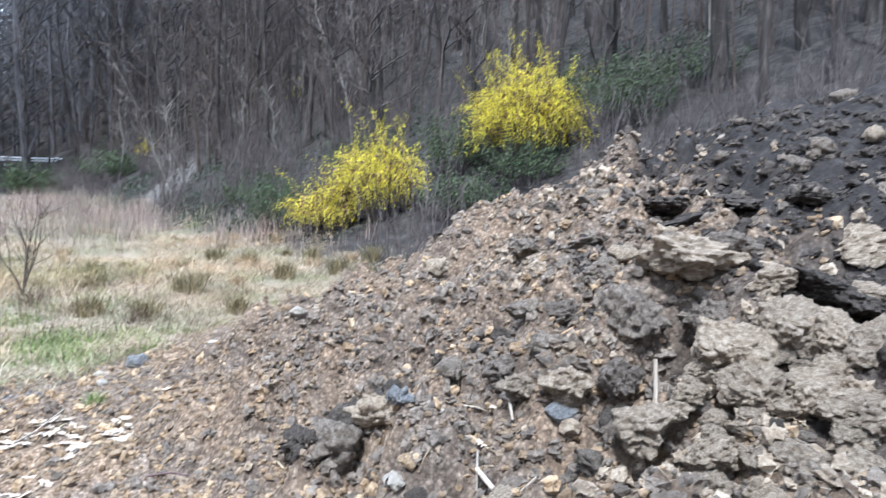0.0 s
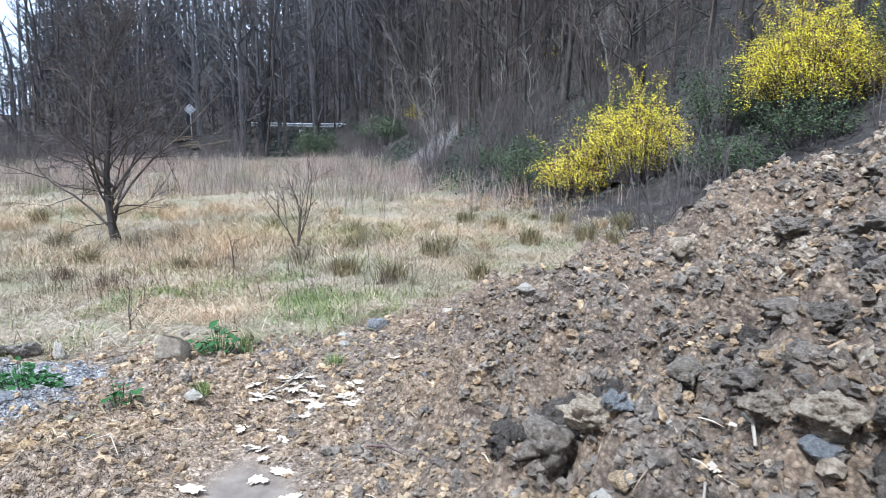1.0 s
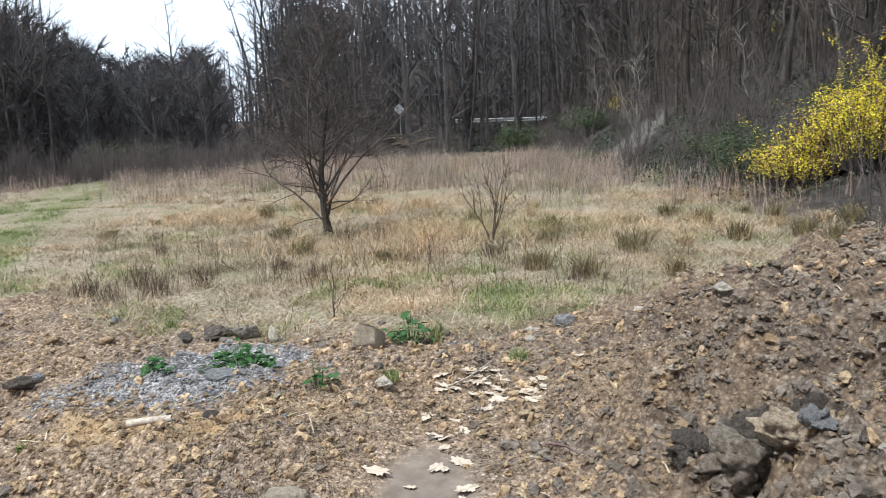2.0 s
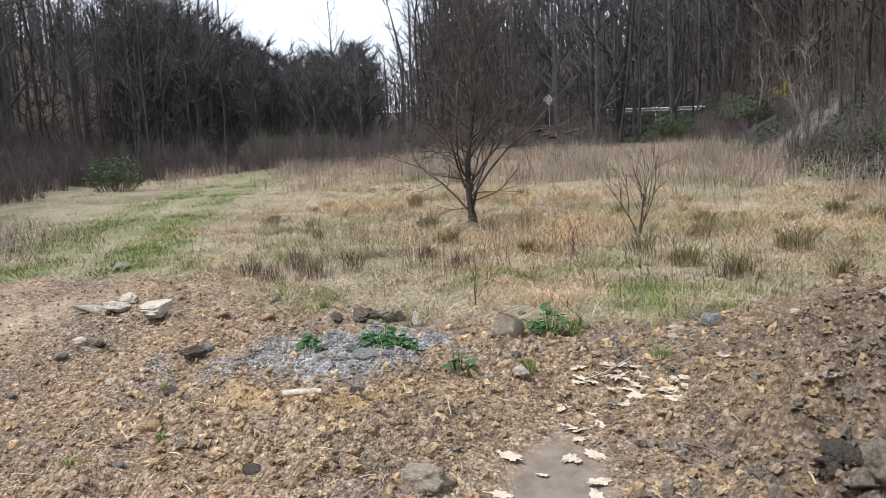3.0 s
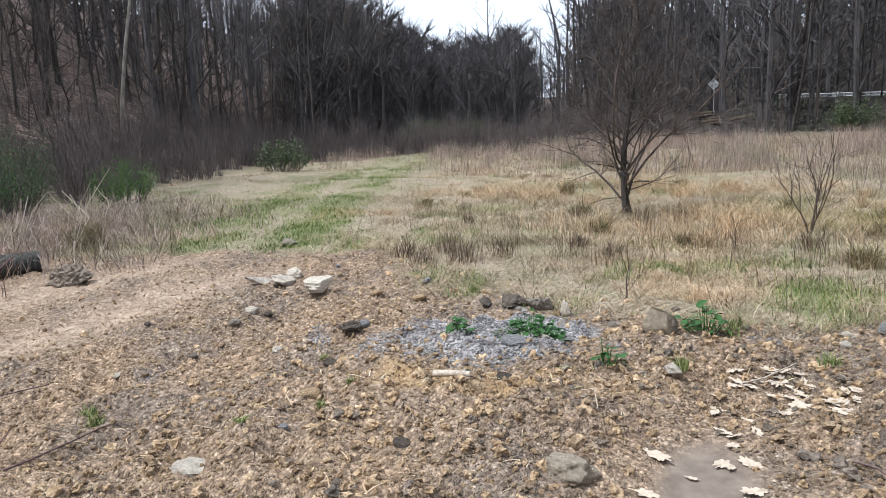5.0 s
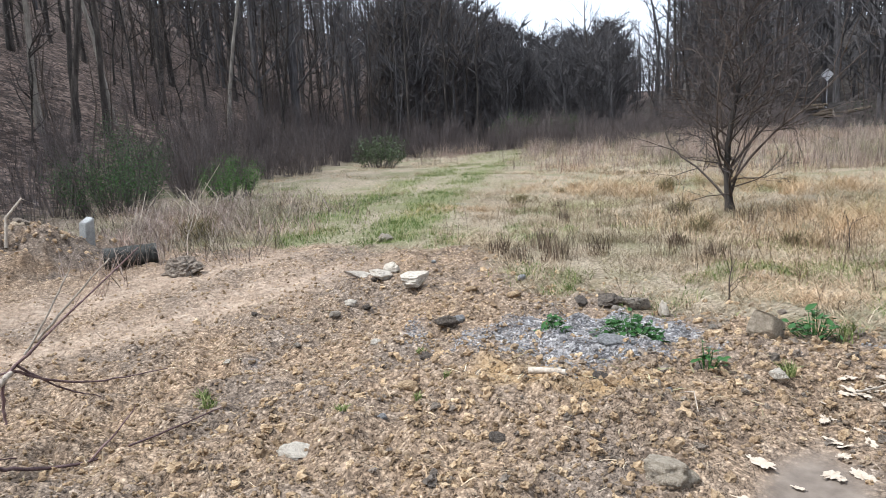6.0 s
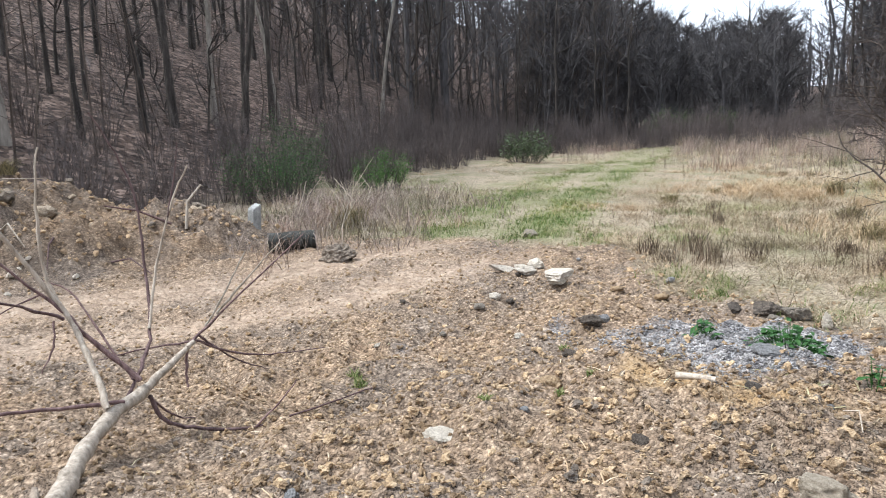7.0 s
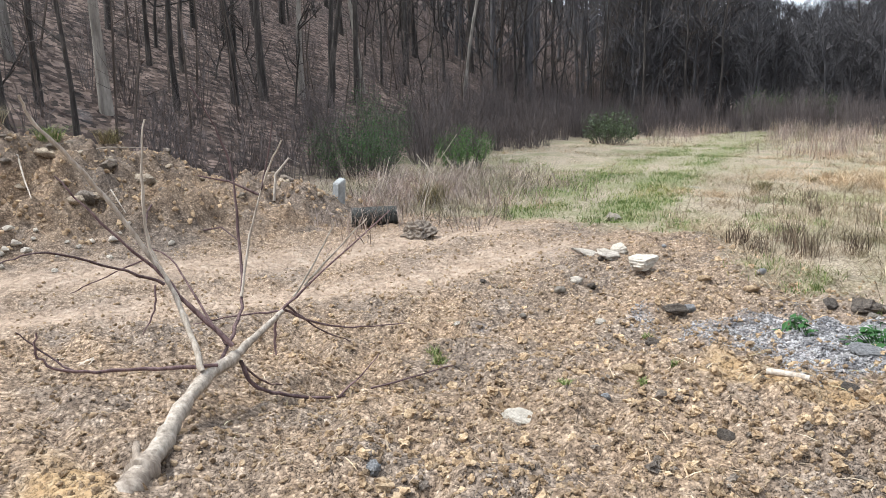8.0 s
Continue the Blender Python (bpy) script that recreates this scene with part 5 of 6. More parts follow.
def flowering(label, x, y, width, height, stems, seed, lean=(0, 0)):
    """Forsythia-like bush: arching stems set thickly with small yellow flowers."""
    r = np.random.RandomState(seed)
    root = new("flowering_bush")
    root.location = (x, y, float(base_height(x, y)))
    wood, bloom, inner = Build(), Build(), Build()
    places, brown = [], []
    for j in range(stems):
        a = r.rand() * 6.28
        out, h = width * 0.5 * math.sqrt(r.rand()) * 1.1, height * r.uniform(0.7, 1.05)
        base = np.array([math.cos(a) * 0.55 * out, math.sin(a) * 0.55 * out, -0.05])
        top = np.array([math.cos(a) * out * 0.75 + lean[0], math.sin(a) * out * 0.75 + lean[1], h * (1 - 0.3 * (out / (width * 0.5)) ** 2)])
        droop = top + np.array([math.cos(a), math.sin(a), 0]) * out * r.uniform(0.2, 0.5) - np.array([0, 0, h * r.uniform(0.1, 0.75)])
        if r.rand() < 0.12:
            droop = top + r.normal(size=3) * np.array([0.3, 0.3, 0.1]) + np.array([0, 0, 0.35])
        t = np.linspace(0, 1, 9)[:, None]
        p = (1 - t) ** 2 * base + 2 * t * (1 - t) * (top * 1.05) + t * t * droop
        wood.tube(p, np.linspace(0.012, 0.003, 9), 3)
        n = int(96 * height / 1.6)
        u = r.uniform(0.1, 1.0, n)[:, None]
        q = (1 - u) ** 2 * base + 2 * u * (1 - u) * (top * 1.05) + u * u * droop
        places.append(q + r.normal(size=(n, 3)) * 0.035)
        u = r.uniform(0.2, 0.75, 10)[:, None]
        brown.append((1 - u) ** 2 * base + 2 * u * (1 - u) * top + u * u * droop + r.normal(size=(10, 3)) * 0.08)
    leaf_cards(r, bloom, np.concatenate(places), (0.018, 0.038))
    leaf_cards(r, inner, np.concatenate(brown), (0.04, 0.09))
    tagged(part("stem", wood.mesh("stem", MAT["brush"]), root), kind="stuff")
    tagged(part("blossom", bloom.mesh("blossom", MAT["yellow"]), root, "dense bright yellow blossom"), kind="stuff")
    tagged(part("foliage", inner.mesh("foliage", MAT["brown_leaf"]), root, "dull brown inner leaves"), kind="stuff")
    return tagged(root, label, "bush", "yellow flowering bushes")


flowering("arching bush covered in bright yellow blossom on the slope", 2.6, 15.2, 2.1, 1.95, 280, 3)
flowering("low arching bush covered in yellow blossom", 1.5, 15.5, 1.8, 1.2, 180, 4)
flowering("large rounded bush covered in bright yellow blossom", 5.75, 14.7, 2.7, 2.35, 400, 5)
flowering("small yellow blossoming bush high in the wood", -5.5, 47, 1.8, 1.5, 50, 6)
flowering("small yellow blossoming bush up in the wood", 3.0, 42, 1.5, 1.4, 45, 7)


def leafy_bush(label, x, y, width, height, n, mat, seed, size=(0.03, 0.07)):
    """Evergreen shrub: stems and many small leaves in uneven clumps."""
    r = np.random.RandomState(seed)
    root = new("leafy_shrub")
    root.location = (x, y, float(base_height(x, y)))
    wood, leaf = Build(), Build()
    pts = []
    for j in range(int(width * 26)):
        a = r.rand() * 6.28
        out, h = width * 0.5 * math.sqrt(r.rand()), height * r.uniform(0.45, 1.0)
        base = np.array([math.cos(a) * out * 0.5, math.sin(a) * out * 0.5, -0.05])
        tip = np.array([math.cos(a) * out, math.sin(a) * out, h * math.sqrt(max(0.1, 1 - 0.6 * (out / (width * 0.5)) ** 2))])
        wood.tube([base, (base + tip) / 2 + r.normal(size=3) * 0.06, tip], [0.014, 0.009, 0.003], 3)
        m = n // int(width * 26)
        u = r.uniform(0.35, 1.05, m)[:, None]
        pts.append(base + (tip - base) * u + r.normal(size=(m, 3)) * 0.05 * height)
    leaf_cards(r, leaf, np.concatenate(pts), size)
    tagged(part("stem", wood.mesh("stem", MAT["brush"]), root), kind="stuff")
    tagged(part("foliage", leaf.mesh("foliage", MAT[mat]), root), kind="stuff")
    return tagged(root, label, "shrub")


leafy_bush("tall green shrub in leaf at the edge of the wood", -16.6, 4.2, 2.7, 2.1, 13000, "shoot", 1, (0.02, 0.05))
leafy_bush("smaller bright green shrub at the edge of the wood", -17.2, 7.0, 1.6, 1.3, 6500, "shoot_bright", 2, (0.02, 0.05))
leafy_bush("dull green shrub in the thicket", -27, 18.0, 2.6, 1.6, 3500, "needle", 3, (0.06, 0.12))
leafy_bush("dark green shrubs at the end of the track", -35.5, 35.5, 4.5, 2.2, 5000, "needle", 4, (0.08, 0.16))
leafy_bush("olive green shrub at the end of the track", -32.5, 36.5, 3.0, 2.0, 3500, "needle", 5, (0.08, 0.16))
leafy_bush("dull evergreen shrub beside the yellow bushes", 7.5, 14.0, 2.9, 1.9, 8000, "needle", 6)
leafy_bush("dull evergreen shrub between the yellow bushes", 4.4, 15.6, 1.9, 1.7, 5200, "needle", 7)
leafy_bush("dull evergreen shrub below the yellow bushes", 0.5, 16.8, 1.6, 1.3, 4500, "needle", 8)
leafy_bush("low evergreen growth on the slope", 2.9, 17.5, 2.6, 1.6, 5200, "needle", 9)
leafy_bush("low evergreen growth on the slope", 0.3, 20.0, 2.4, 1.1, 4200, "needle", 10)
leafy_bush("green undergrowth below the guard rail", -11.5, 46, 4.0, 2.0, 4500, "needle", 11, (0.08, 0.16))
leafy_bush("green undergrowth below the guard rail", -7.0, 43, 3.6, 1.9, 4000, "needle", 12, (0.08, 0.16))


leafy_bush("grey-green low brush below the yellow bushes", 3.9, 13.2, 2.0, 1.0, 4000, "needle", 13)
leafy_bush("grey-green low brush beside the yellow bushes", 5.2, 13.3, 1.8, 1.1, 3600, "needle", 14)
leafy_bush("low olive brush on the slope above the mound", 9.3, 13.6, 2.4, 1.2, 3600, "needle", 15)


def ground_cover(name, label, test, n, box_, size, mat, height, seed):
    """Leaves of creeping plants and low brush, strewn over the slope in clumps."""
    r = np.random.RandomState(seed)
    x, y = strew(r, n, test, *box_)
    z = base_height(x, y) + height * r.rand(n) * smooth(-0.25, 0.25, fbm(x, y, 1.2, 3, 0.6, seed))
    b = Build()
    leaf_cards(r, b, np.stack([x, y, z], 1), size)
    return tagged(new(name, b.mesh(name, MAT[mat])), label, "undergrowth", kind="stuff")


def slope_cover(x, y):
    slip = blob(x, y, -3.0, 33.5, 1.2, 5.5, -0.1)
    return smooth(4.9, 6.3, right_s(x, y)) * smooth(22, 12, right_s(x, y)) * smooth(13.5, 15.5, y) * (1 - smooth(0.25, 0.5, slip)) * (0.25 + smooth(-0.15, 0.15, fbm(x, y, 2.0, 3, 0.6, 61)))


def road_cover(x, y):
    v, u = (x + 19.0) * -0.27 + (y - 62) * 0.96, (x + 19.0) * 0.96 + (y - 62) * 0.27
    return smooth(-17, -13, v) * smooth(-3.2, -5, v) * smooth(-6, -1, u) * (0.15 + smooth(-0.1, 0.2, fbm(x, y, 4.0, 3, 0.6, 62)))


ground_cover("slope_ivy", "dull grey-green creepers and low brush on the slope", slope_cover, 42000, (-6, 16, 13, 40), (0.05, 0.12), "ivy", 0.35, 63)
ground_cover("slope_brambles", "dark evergreen brush below the road", road_cover, 24000, (-26, 16, 40, 64), (0.1, 0.22), "ivy", 1.3, 64)


def weed(label, x, y, size, n, seed):
    """Low broad-leaved weed: a rosette of lobed leaves on short stalks."""
    r = np.random.RandomState(seed)
    root = new("green_weed")
    root.location = (x, y, float(top_of(x, y)))
    v = np.array([[0, 0, 0], [0.25, 0.16, 0.03], [0.55, 0.3, 0.04], [0.8, 0.2, 0.0], [1, 0, -0.06], [0.8, -0.2, 0.0], [0.55, -0.3, 0.04], [0.25, -0.16, 0.03], [0.5, 0, -0.02]])
    f = np.array([[8, i, (i + 1) % 8] for i in range(8)])
    stalk = Build()
    for j in range(n):
        b = Build()
        a, d = r.rand() * 6.28, size * math.sqrt(r.rand())
        c = np.array([math.cos(a) * d, math.sin(a) * d * 0.8, r.uniform(0.05, 0.2) * (1.2 - d / size)])
        stalk.tube([[c[0] * 0.5, c[1] * 0.5, -0.02], c], [0.003, 0.002], 3)
        m = turns(r, c[:1], c[1:2], c[2:3], np.array([r.uniform(0.04, 0.085)]), 0.7, (0.9, 1.1))
        b.repeat(v, f, m)
        part("leaf", b.mesh("leaf", MAT["leaf_green"]), root)
    tagged(part("stalk", stalk.mesh("stalk", MAT["leaf_green"]), root), kind="stuff")
    return tagged(root, label, "weed", "weeds on the gravel")


weed("clump of broad-leaved green weeds growing on gravel", -3.12, 4.1, 0.25, 150, 1)
weed("small green weed growing on gravel", -3.62, 3.85, 0.12, 55, 2)
weed("small green weed by the pinkish stalk", -2.35, 3.85, 0.1, 24, 3)
weed("green weeds behind the tan boulder", -2.15, 4.85, 0.2, 60, 4)

# ---- fallen leaves on the mud ----
def oak_leaf(seed):
    r = np.random.RandomState(seed)
    n = 44
    a = np.linspace(0, 2 * np.pi, n, endpoint=False)
    rad = 0.36 + 0.05 * np.cos(a * 7 + r.rand()) + 0.012 * r.normal(size=n)
    x, y = rad * np.cos(a) * 1.5, rad * np.sin(a) * 0.8 * (1 + 0.3 * np.cos(a))
    z = 0.1 * x * x + 0.12 * np.abs(y) * r.uniform(0.3, 1) + 0.02 * r.normal(size=n)
    v = np.concatenate([[[0, 0, 0]], np.stack([x, y, z], 1)])
    f = [[0, 1 + i, 1 + (i + 1) % n] for i in range(n)]
    me = mesh_of("fallen_leaf", v, np.array(f), MAT["oak_leaf"])
    return me


LEAVES = [oak_leaf(i) for i in range(5)]


def fallen(x, y, size, turn, i, tilt=8):
    ob = new("fallen_leaf", LEAVES[i % 5])
    ob.matrix_world = pose(x, y, float(top_of(x, y)) + 0.01, tilt * math.sin(i * 2.1), tilt * math.cos(i * 1.3), turn) @ Matrix.Diagonal((size * 0.8, size * 0.8, size, 1))
    return tagged(ob, "pale bleached fallen oak leaf on wet mud", "leaf", "fallen leaves along the runnel")


for i, (px, py, s) in enumerate(((-1.63, 3.13, 0.17), (-1.37, 3.3, 0.13), (-1.28, 3.4, 0.12), (-1.14, 3.13, 0.16), (-1.12, 3.02, 0.13), (-1.42, 3.08, 0.08), (-1.5, 4.42, 0.2), (-1.63, 4.24, 0.2), (-1.55, 4.3, 0.16), (-1.23, 4.13, 0.18), (-1.11, 4.22, 0.18), (-1.3, 4.18, 0.15),
                                  (-1.66, 3.91, 0.14), (-1.62, 3.8, 0.12), (-1.5, 3.62, 0.12), (-1.4, 3.52, 0.12), (-1.35, 4.55, 0.16), (-1.45, 4.65, 0.12), (-1.75, 4.45, 0.12), (-1.0, 4.15, 0.14), (-1.2, 4.3, 0.12), (-1.05, 4.1, 0.15), (-1.36, 4.08, 0.13), (-1.5, 3.95, 0.11), (-1.6, 4.4, 0.14), (-1.2, 2.85, 0.12), (-1.5, 2.8, 0.12), (-1.32, 3.3, 0.09))):
    fallen(px, py, s, i * 77, i)
lr = np.random.RandomState(33)
for i in range(44):
    fallen(-1.38 + lr.normal() * 0.2, 4.36 + lr.normal() * 0.12, lr.uniform(0.06, 0.14), lr.rand() * 360, i, 9)
for i in range(9):
    fallen(0.4 + lr.normal() * 0.07, 2.06 + lr.normal() * 0.06, lr.uniform(0.1, 0.16), lr.rand() * 360, i, 16)
for i in range(18):
    fallen(-1.4 + rng.normal() * 0.16, 3.9 + rng.normal() * 0.55, rng.uniform(0.06, 0.12), rng.rand() * 360, i, 20)
for i, (px, py) in enumerate(((0.55, 2.62), (0.62, 2.55), (-0.1, 4.1), (0.75, 2.7), (-5.3, -1.0), (-5.0, -0.8))):
    fallen(px, py, 0.12, i * 60, i, 15)

# ---- logs, post, sticks ----
def log(name, label, a, b, ra, rb, mat, cut, seed):
    """A short log with rough bark and sawn ends."""
    r = np.random.RandomState(seed)
    k, sides = 14, 22
    a, b = Vector(a), Vector(b)
    root = new(name)
    root.matrix_world = Matrix.Translation(a) @ (b - a).to_track_quat("X", "Z").to_matrix().to_4x4()
    L = (b - a).length
    t, ang = np.meshgrid(np.linspace(0, 1, k), np.arange(sides) * 2 * np.pi / sides, indexing="ij")
    rad = (ra + (rb - ra) * t) * (1 + 0.10 * fbm(t * L * 4, np.cos(ang) * 3, 0.6, 3, 0.6, seed) + 0.09 * fbm(np.sin(ang) * 9, np.cos(ang) * 9, 0.5, 2, 0.6, seed))
    v = np.stack([t * L, rad * np.cos(ang), rad * np.sin(ang)], 2).reshape(-1, 3)
    f = [[i * sides + j, i * sides + (j + 1) % sides, (i + 1) * sides + (j + 1) % sides, (i + 1) * sides + j] for i in range(k - 1) for j in range(sides)]
    part("bark", mesh_of("bark", v, np.array(f), MAT[mat], None, True), root)
    for e, s in ((0, -1), (k - 1, 1)):
        ring = v[e * sides:(e + 1) * sides] * [1, 0.96, 0.96]
        c = np.array([[ring[:, 0].mean() + 0.006 * s, 0, 0]])
        part("cut_end", mesh_of("cut_end", np.concatenate([c, ring]), np.array([[0, 1 + j, 1 + (j + 1) % sides] for j in range(sides)]), MAT[cut]), root, "sawn wooden end")
    return tagged(root, label, "log")


log("log", "short dark-barked log with a sawn end", (-9.72, 2.16, float(ground_height(-9.6, 2.5)) + 0.12), (-9.58, 2.78, float(ground_height(-9.6, 2.5)) + 0.13), 0.135, 0.125, "log_bark", "limb_pale", 3)
mound_clod = new("clod", mesh_of("clod", *crag(511), MAT["clod_grey"]))
mound_clod.matrix_world = pose(-8.68, 2.8, float(top_of(-8.68, 2.8)) + 0.05, 4, -8, 75) @ Matrix.Diagonal((0.52, 0.36, 0.32, 1))
tagged(mound_clod, "large brown lump of earth beside the dark log", "clod")


def post():
    bm = bmesh.new()
    bmesh.ops.create_cube(bm, size=1.0, matrix=Matrix.Diagonal((0.15, 0.15, 0.6, 1)))
    for v in bm.verts:
        if v.co.z > 0:
            v.co.x *= 0.86
            v.co.z += 0.03 * v.co.y / 0.07
    bmesh.ops.bevel(bm, geom=bm.edges[:], offset=0.012, segments=2, affect="EDGES")
    me = bpy.data.meshes.new("post")
    bm.to_mesh(me)
    bm.free()
    me.materials.append(MAT["concrete"])
    ob = new("concrete_post", me)
    ob.matrix_world = pose(-10.45, 2.16, float(top_of(-10.45, 2.16)) + 0.04, 3, 9, 30)
    return tagged(ob, "broken-off grey concrete post leaning in the soil", "post")


post()


def stick(label, pts, r0, r1, mat, name="stick", lift=0.02):
    b = Build()
    pts = np.array([(x, y, float(top_of(x, y)) + z + lift) for x, y, z in pts])
    b.tube(pts, np.linspace(r0, r1, len(pts)), 6)
    return tagged(new(name, b.mesh(name, MAT[mat], True)), label, "stick")


stick("short bare weathered stick lying on clay", ((-2.87, 2.8, 0.03), (-2.78, 2.86, 0.035), (-2.69, 2.92, 0.035)), 0.021, 0.018, "limb_pale")
stick("thin pale straw stem on the soil", ((-2.25, 3.4, 0.02), (-2.1, 3.3, 0.04), (-1.98, 3.15, 0.02)), 0.004, 0.003, "limb_pale")
stick("thin dark twig on the soil", ((-0.85, 3.55, 0.02), (-0.72, 3.4, 0.05), (-0.62, 3.22, 0.03)), 0.006, 0.004, "limb_dark")
stick("forked pale stick at the runnel", ((-1.62, 4.2, 0.02), (-1.55, 4.35, 0.06), (-1.45, 4.6, 0.08)), 0.007, 0.004, "limb_pale")
stick("thin pale stick on the heap", ((0.95, 3.7, 0.03), (1.1, 3.62, 0.05), (1.25, 3.5, 0.03)), 0.009, 0.006, "limb_pale")
stick("upright broken stick in the heap", ((1.14, 2.06, -0.05), (1.15, 2.07, 0.08), (1.15, 2.08, 0.19)), 0.01, 0.008, "limb_pale")
stick("long pale broken stick at the foot of the heap", ((0.49, 2.23, 0.03), (0.5, 2.05, 0.04), (0.54, 1.92, 0.03), (0.55, 1.79, 0.02)), 0.011, 0.008, "limb_pale")
stick("short pale broken stick at the foot of the heap", ((0.44, 2.12, 0.02), (0.47, 2.18, 0.04), (0.5, 2.26, 0.06)), 0.007, 0.005, "limb_pale")
stick("pale bent stick at the foot of the heap", ((0.72, 2.6, 0.01), (0.74, 2.55, 0.05), (0.73, 2.48, 0.02)), 0.009, 0.007, "limb_pale")
stick("pale splintered root on the bank", ((-10.3, 1.2, 0.0), (-10.35, 1.25, 0.25), (-10.4, 1.45, 0.33), (-10.4, 1.6, 0.3)), 0.025, 0.01, "limb_pale", "root")
stick("dead branch lying on the bank", ((-10.2, 1.0, 0.05), (-10.2, 0.6, 0.2), (-10.1, 0.2, 0.22)), 0.02, 0.01, "limb_dark", "root")
for i, (a, b) in enumerate((((-9.9, -1.0), (-9.6, -0.7)), ((-9.7, -0.4), (-9.3, -0.5)), ((-10.3, -1.9), (-9.6, -1.7)), ((-9.6, 0.2), (-9.1, 0.6)), ((-10.6, -1.4), (-10.8, -0.4)))):
    stick("dead root sticking out of the bank", ((a[0], a[1], 0.0), ((a[0] + b[0]) / 2, (a[1] + b[1]) / 2, 0.16), (b[0], b[1], 0.06)), 0.014, 0.006, ("limb_pale", "limb_dark")[i % 2], "root")
for i in range(14):
    px, py = -10.8 - 2.2 * rng.rand(), 3.2 + 1.6 * rng.rand()
    stick("pale dead bramble cane leaning by the wood", ((px, py, 0), (px + rng.normal() * 0.2, py + 0.2, 0.5), (px + rng.normal() * 0.5, py + 0.5 * rng.rand(), 0.6 + 0.5 * rng.rand())), 0.008, 0.004, "limb_pale", "cane", 0)


# ---- the fallen young tree ----
def fallen_tree():
    root = new("fallen_tree")
    root.location = (-3.2, -0.5, 0.0)
    r = np.random.RandomState(2)

    def limb(name, mat, r0, r1, *pts, label=""):
        p = np.array(pts, float)
        k = (len(p) - 1) * 5 + 1
        s = np.linspace(0, len(p) - 1, k)
        i = np.minimum(s.astype(int), len(p) - 2)
        f = (s - i)[:, None]
        g = lambda o: p[np.clip(i + o, 0, len(p) - 1)]
        q = 0.5 * (2 * g(0) + (g(1) - g(-1)) * f + (2 * g(-1) - 5 * g(0) + 4 * g(1) - g(2)) * f ** 2 + (3 * g(0) - g(-1) - 3 * g(1) + g(2)) * f ** 3)
        q = q + r.normal(size=q.shape) * min(r0, 0.012) * 0.3 - np.array([-3.2, -0.5, 0.0])
        rad = np.linspace(r0, r1, k) * (0.85 if mat == "limb_dark" else 1.0) * (1 + 0.08 * r.normal(size=k))
        b = Build()
        b.tube(q, rad, 10 if r0 > 0.02 else 6)
        return part(name, b.mesh(name, MAT[mat], True), root, label)

    limb("trunk", "limb_pale", 0.058, 0.036, (-3.16, -0.52, 0.02), (-3.57, -0.35, 0.04), (-3.69, -0.31, 0.08), (-4.07, -0.12, 0.16), (-4.31, 0.08, 0.20), label="pale trunk stripped of bark")
    limb("butt", "butt_bark", 0.082, 0.064, (-2.98, -0.66, -0.02), (-3.16, -0.53, 0.0), (-3.3, -0.46, 0.02), (-3.4, -0.42, 0.03), label="swollen butt with rough grey bark")
    limb("snag", "butt_bark", 0.03, 0.012, (-3.34, -0.45, 0.05), (-3.4, -0.46, 0.1), (-3.46, -0.46, 0.13), label="broken bark collar")
    limb("limb", "limb_pale", 0.028, 0.017, (-4.31, 0.08, 0.20), (-4.42, 0.22, 0.27), (-4.57, 0.42, 0.37))
    limb("limb", "limb_dark", 0.016, 0.005, (-4.31, 0.08, 0.20), (-4.53, 0.35, 0.34), (-4.73, 0.68, 0.54), (-5.04, 1.31, 0.91))
    limb("limb", "limb_dark", 0.019, 0.005, (-4.31, 0.07, 0.27), (-4.42, -0.17, 0.54), (-4.47, -0.29, 0.71), (-4.46, -0.53, 0.97), (-4.48, -0.79, 1.32))
    limb("limb", "limb_pale", 0.02, 0.007, (-4.07, -0.12, 0.21), (-4.27, -0.17, 0.42), (-4.47, -0.27, 0.69), (-4.46, -0.51, 1.12), (-4.35, -0.69, 1.42), (-4.28, -0.83, 1.61), (-4.22, -0.88, 1.76))
    limb("limb", "limb_dark", 0.017, 0.005, (-4.17, -0.05, 0.16), (-4.46, 0.09, 0.30), (-4.70, 0.18, 0.45), (-4.95, 0.21, 0.78), (-5.05, 0.20, 1.26), (-5.06, 0.11, 1.55), (-5.06, -0.01, 1.81))
    limb("limb", "limb_pale", 0.011, 0.005, (-4.70, 0.18, 0.47), (-4.84, 0.27, 0.83), (-4.83, 0.40, 1.24), (-4.76, 0.50, 1.46))
    limb("twig", "limb_dark", 0.007, 0.004, (-4.83, 0.36, 1.14), (-4.87, 0.43, 1.38), (-4.87, 0.47, 1.61))
    limb("limb", "limb_pale", 0.013, 0.005, (-4.47, -0.28, 0.70), (-4.57, -0.35, 0.92), (-4.57, -0.35, 1.29), (-4.57, -0.31, 1.62))
    limb("limb", "limb_dark", 0.017, 0.005, (-4.31, 0.11, 0.16), (-4.30, 0.18, 0.0), (-4.33, 0.38, -0.11), (-4.27, 0.69, -0.15), (-4.27, 1.08, -0.11), (-4.24, 1.47, -0.04))
    limb("twig", "limb_dark", 0.008, 0.004, (-4.27, 0.69, -0.15), (-4.28, 0.85, -0.03), (-4.30, 0.98, 0.09))
    limb("twig", "limb_dark", 0.009, 0.004, (-4.30, 0.12, 0.14), (-4.44, 0.26, -0.04), (-4.52, 0.45, -0.13))
    limb("limb", "limb_dark", 0.014, 0.005, (-4.16, -0.03, 0.21), (-4.06, -0.43, 0.28), (-3.94, -0.75, 0.36), (-3.91, -0.89, 0.46), (-3.91, -0.89, 0.59))
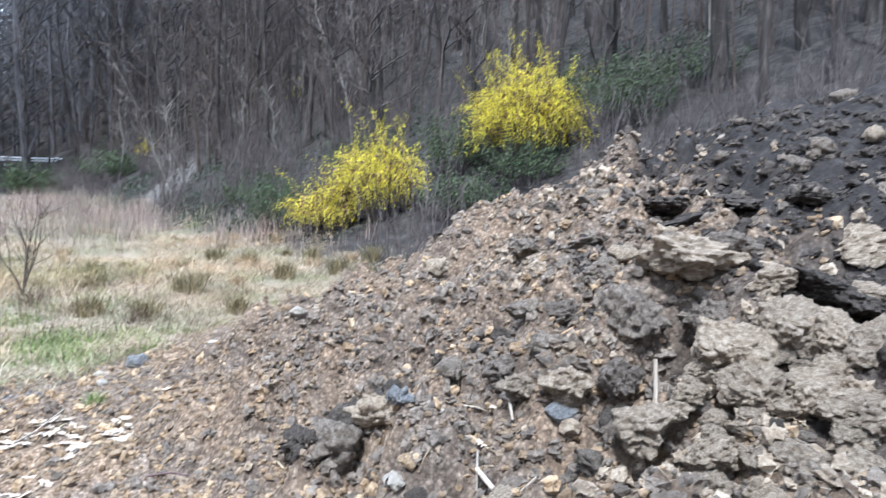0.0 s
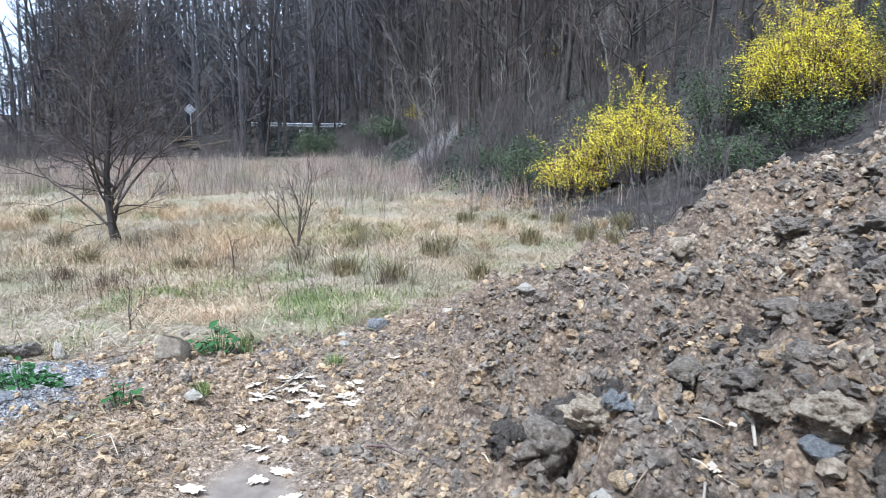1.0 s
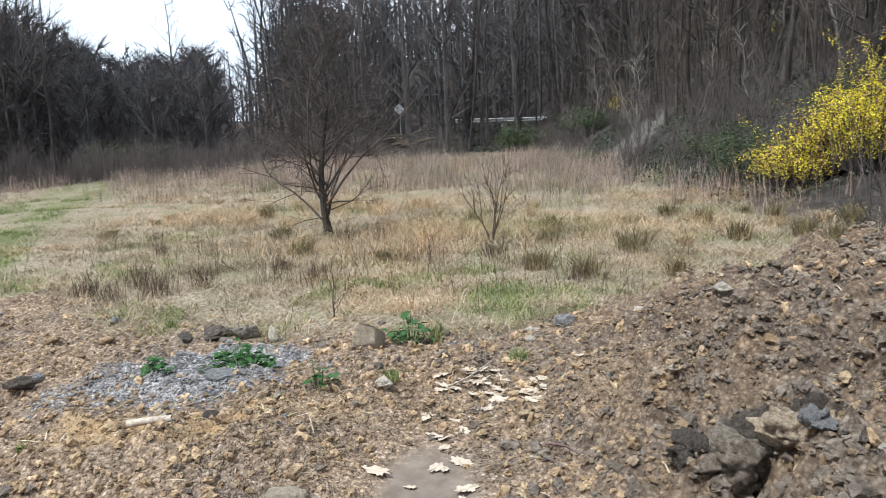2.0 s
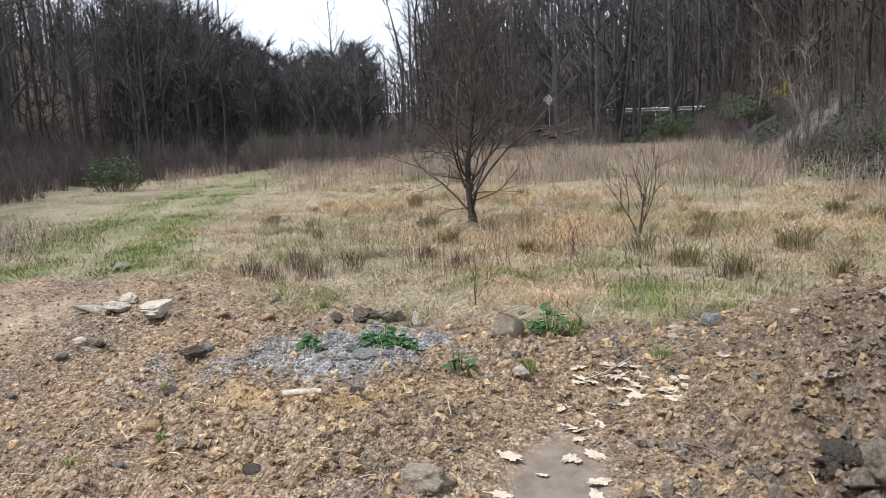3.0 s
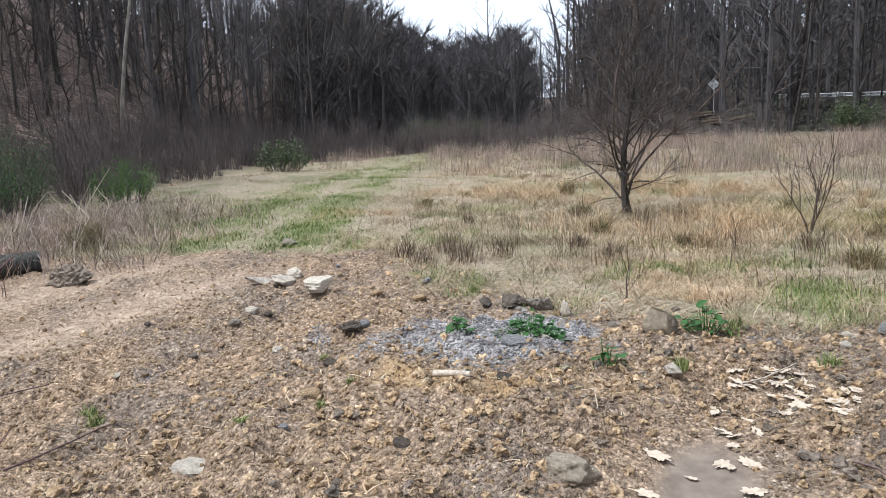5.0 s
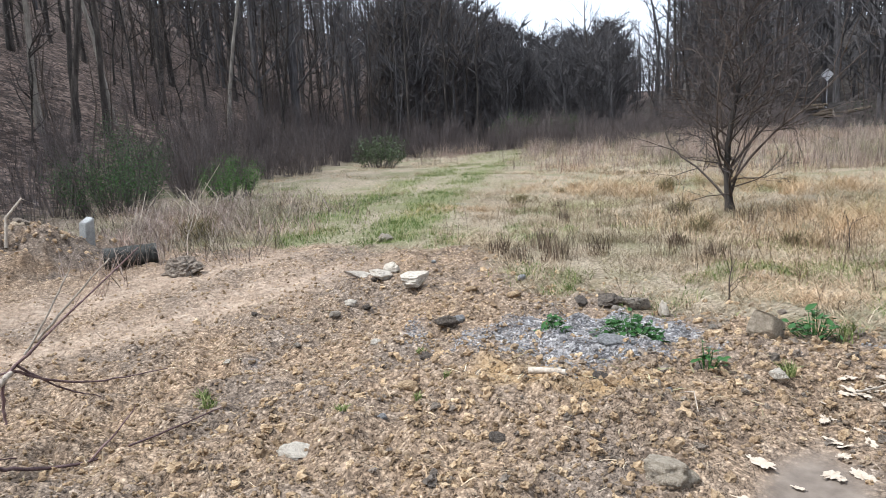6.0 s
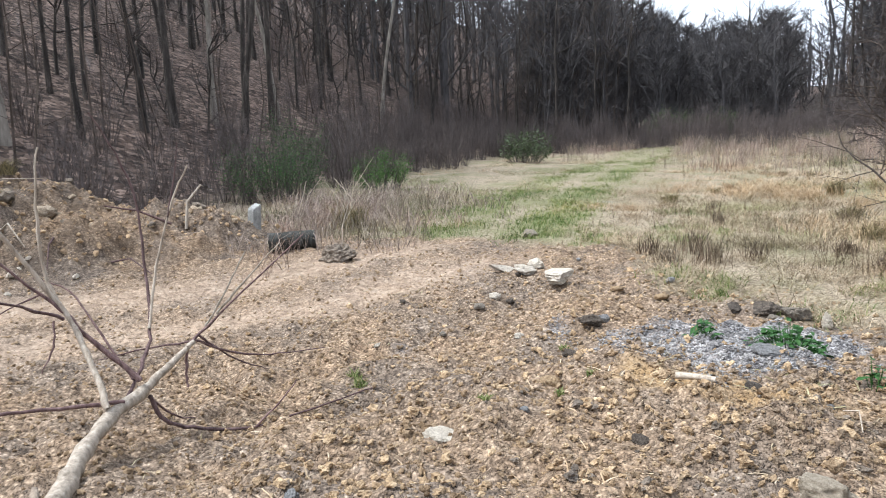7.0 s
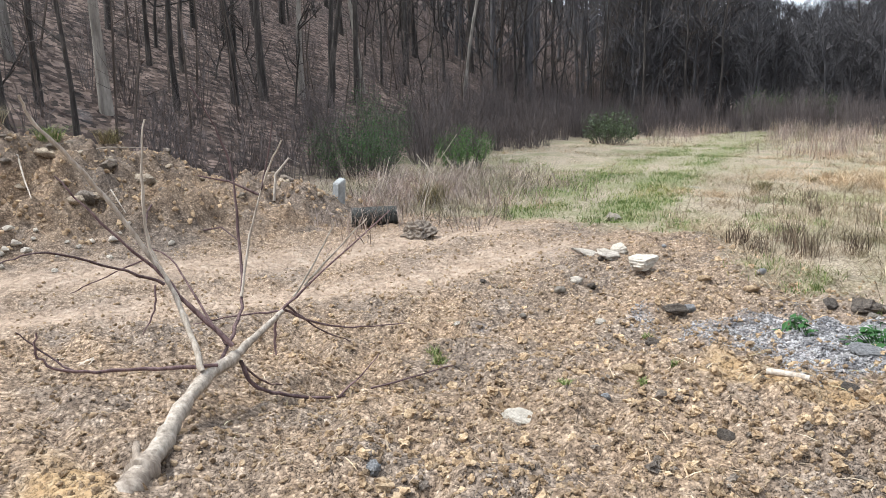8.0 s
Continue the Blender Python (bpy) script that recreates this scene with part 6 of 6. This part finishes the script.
    limb("twig", "limb_dark", 0.007, 0.004, (-3.94, -0.75, 0.36), (-4.02, -0.88, 0.45), (-4.00, -0.99, 0.58))
    limb("limb", "limb_dark", 0.011, 0.004, (-4.57, 0.42, 0.38), (-4.68, 0.69, 0.22), (-4.72, 0.98, 0.15), (-4.72, 1.31, 0.14))
    limb("twig", "limb_dark", 0.009, 0.004, (-4.57, 0.45, 0.41), (-4.69, 0.65, 0.20), (-4.74, 0.89, 0.05))
    limb("twig", "limb_dark", 0.009, 0.004, (-4.57, 0.42, 0.37), (-4.85, 0.15, 0.30), (-5.07, -0.13, 0.21))
    limb("limb", "limb_dark", 0.012, 0.004, (-4.42, -0.28, 0.66), (-4.26, -0.53, 0.82), (-4.03, -0.82, 0.97), (-3.90, -1.00, 0.96))
    limb("twig", "limb_dark", 0.012, 0.009, (-4.53, 0.37, 0.36), (-4.53, 0.35, 0.20), (-4.53, 0.35, 0.10))
    limb("twig", "limb_dark", 0.007, 0.003, (-4.47, -0.38, 0.81), (-4.56, -0.59, 0.71), (-4.63, -0.80, 0.61))
    limb("twig", "limb_dark", 0.008, 0.004, (-4.42, -0.33, 0.66), (-4.37, -0.35, 0.52), (-4.36, -0.42, 0.39))
    limb("limb", "limb_dark", 0.011, 0.004, (-4.36, 0.04, 0.26), (-4.57, -0.10, 0.51), (-4.77, -0.24, 0.75), (-4.86, -0.43, 0.84))
    limb("twig", "limb_pale", 0.008, 0.004, (-4.61, 0.50, 0.45), (-4.68, 0.67, 0.67), (-4.76, 0.82, 0.88))
    limb("twig", "limb_pale", 0.009, 0.004, (-4.70, 0.59, 0.50), (-4.65, 0.82, 0.74), (-4.60, 1.01, 0.94))
    return tagged(root, "fallen leafless young tree with a pale stripped trunk", "fallen tree")


fallen_tree()


# ---- by the road ----
def box(w, d, h):
    bm = bmesh.new()
    bmesh.ops.create_cube(bm, size=1.0, matrix=Matrix.Diagonal((w, d, h, 1)))
    bmesh.ops.bevel(bm, geom=bm.edges[:], offset=min(w, d, h) * 0.15, segments=1, affect="EDGES")
    me = bpy.data.meshes.new("box")
    bm.to_mesh(me)
    bm.free()
    return me


def guard_rail(a, b, n):
    root = new("guard_rail")
    a, b = np.array(a), np.array(b)
    d = (b - a) / np.linalg.norm(b - a)
    out = np.array([d[1], -d[0], 0])
    prof = ((-0.16, 0.0), (-0.1, 0.08), (-0.04, 0.0), (0.04, 0.0), (0.1, 0.08), (0.16, 0.0))
    v, f = [], []
    t = np.linspace(0, 1, 30)
    for k in t:
        c = a + (b - a) * k
        for thick in (0, -0.012):
            v += [c + out * (o + thick) + np.array([0, 0, h]) for h, o in prof]
    for i in range(29):
        for s in (0, 6):
            for j in range(5):
                p = i * 12 + s + j
                f.append([p, p + 1, p + 13, p + 12])
    part("beam", mesh_of("beam", np.array(v), np.array(f), MAT["galvanised"]), root, "pale galvanised corrugated beam")
    for i in range(n):
        c = a + (b - a) * (i + 0.5) / n - out * 0.1
        me = box(0.12, 0.12, 1.3)
        me.materials.append(MAT["galvanised"])
        part("rail_post", me, root).location = (c[0], c[1], c[2] - 0.42)
    return tagged(root, "pale galvanised guard rail along the road", "guard rail")


guard_rail((-20.2, 56.7, 2.72), (-10.6, 59.2, 2.55), 6)


def sign():
    root = new("road_sign")
    root.location = (-24.06, 55.1, 0)
    b = Build()
    base = float(base_height(-24.06, 55.1))
    b.tube([(0, 0, base - 0.2), (0, 0, 2.6), (0, 0, 4.2)], [0.035, 0.035, 0.035], 6)
    part("pole", b.mesh("pole", MAT["galvanised"]), root)
    me = box(0.62, 0.012, 0.62)
    me.materials.append(MAT["sign_back"])
    plate = part("plate", me, root, "plain pale metal diamond")
    plate.matrix_basis = Matrix.Translation((0, -0.06, 3.85)) @ pose(0, 0, 0, 0, 0, 22) @ pose(0, 0, 0, 0, 45, 0)
    return tagged(root, "diamond-shaped pale metal road sign on a pole", "road sign")


sign()


def log_pile():
    r = np.random.RandomState(4)
    for i in range(9):
        x, y = -23.4 + r.normal() * 0.9, 53.6 + r.normal() * 0.5
        z = float(base_height(x, y)) + 0.12 + 0.05 * i
        a = r.uniform(-0.5, 0.5)
        L = r.uniform(0.5, 1.1)
        log("felled_log", "pale felled log in a heap by the road", (x - L * math.cos(a), y - L * math.sin(a), z - 0.15), (x + L * math.cos(a), y + L * math.sin(a), z + 0.1 * r.normal()), 0.14, 0.1, "rotten", "limb_pale", 20 + i)


log_pile()
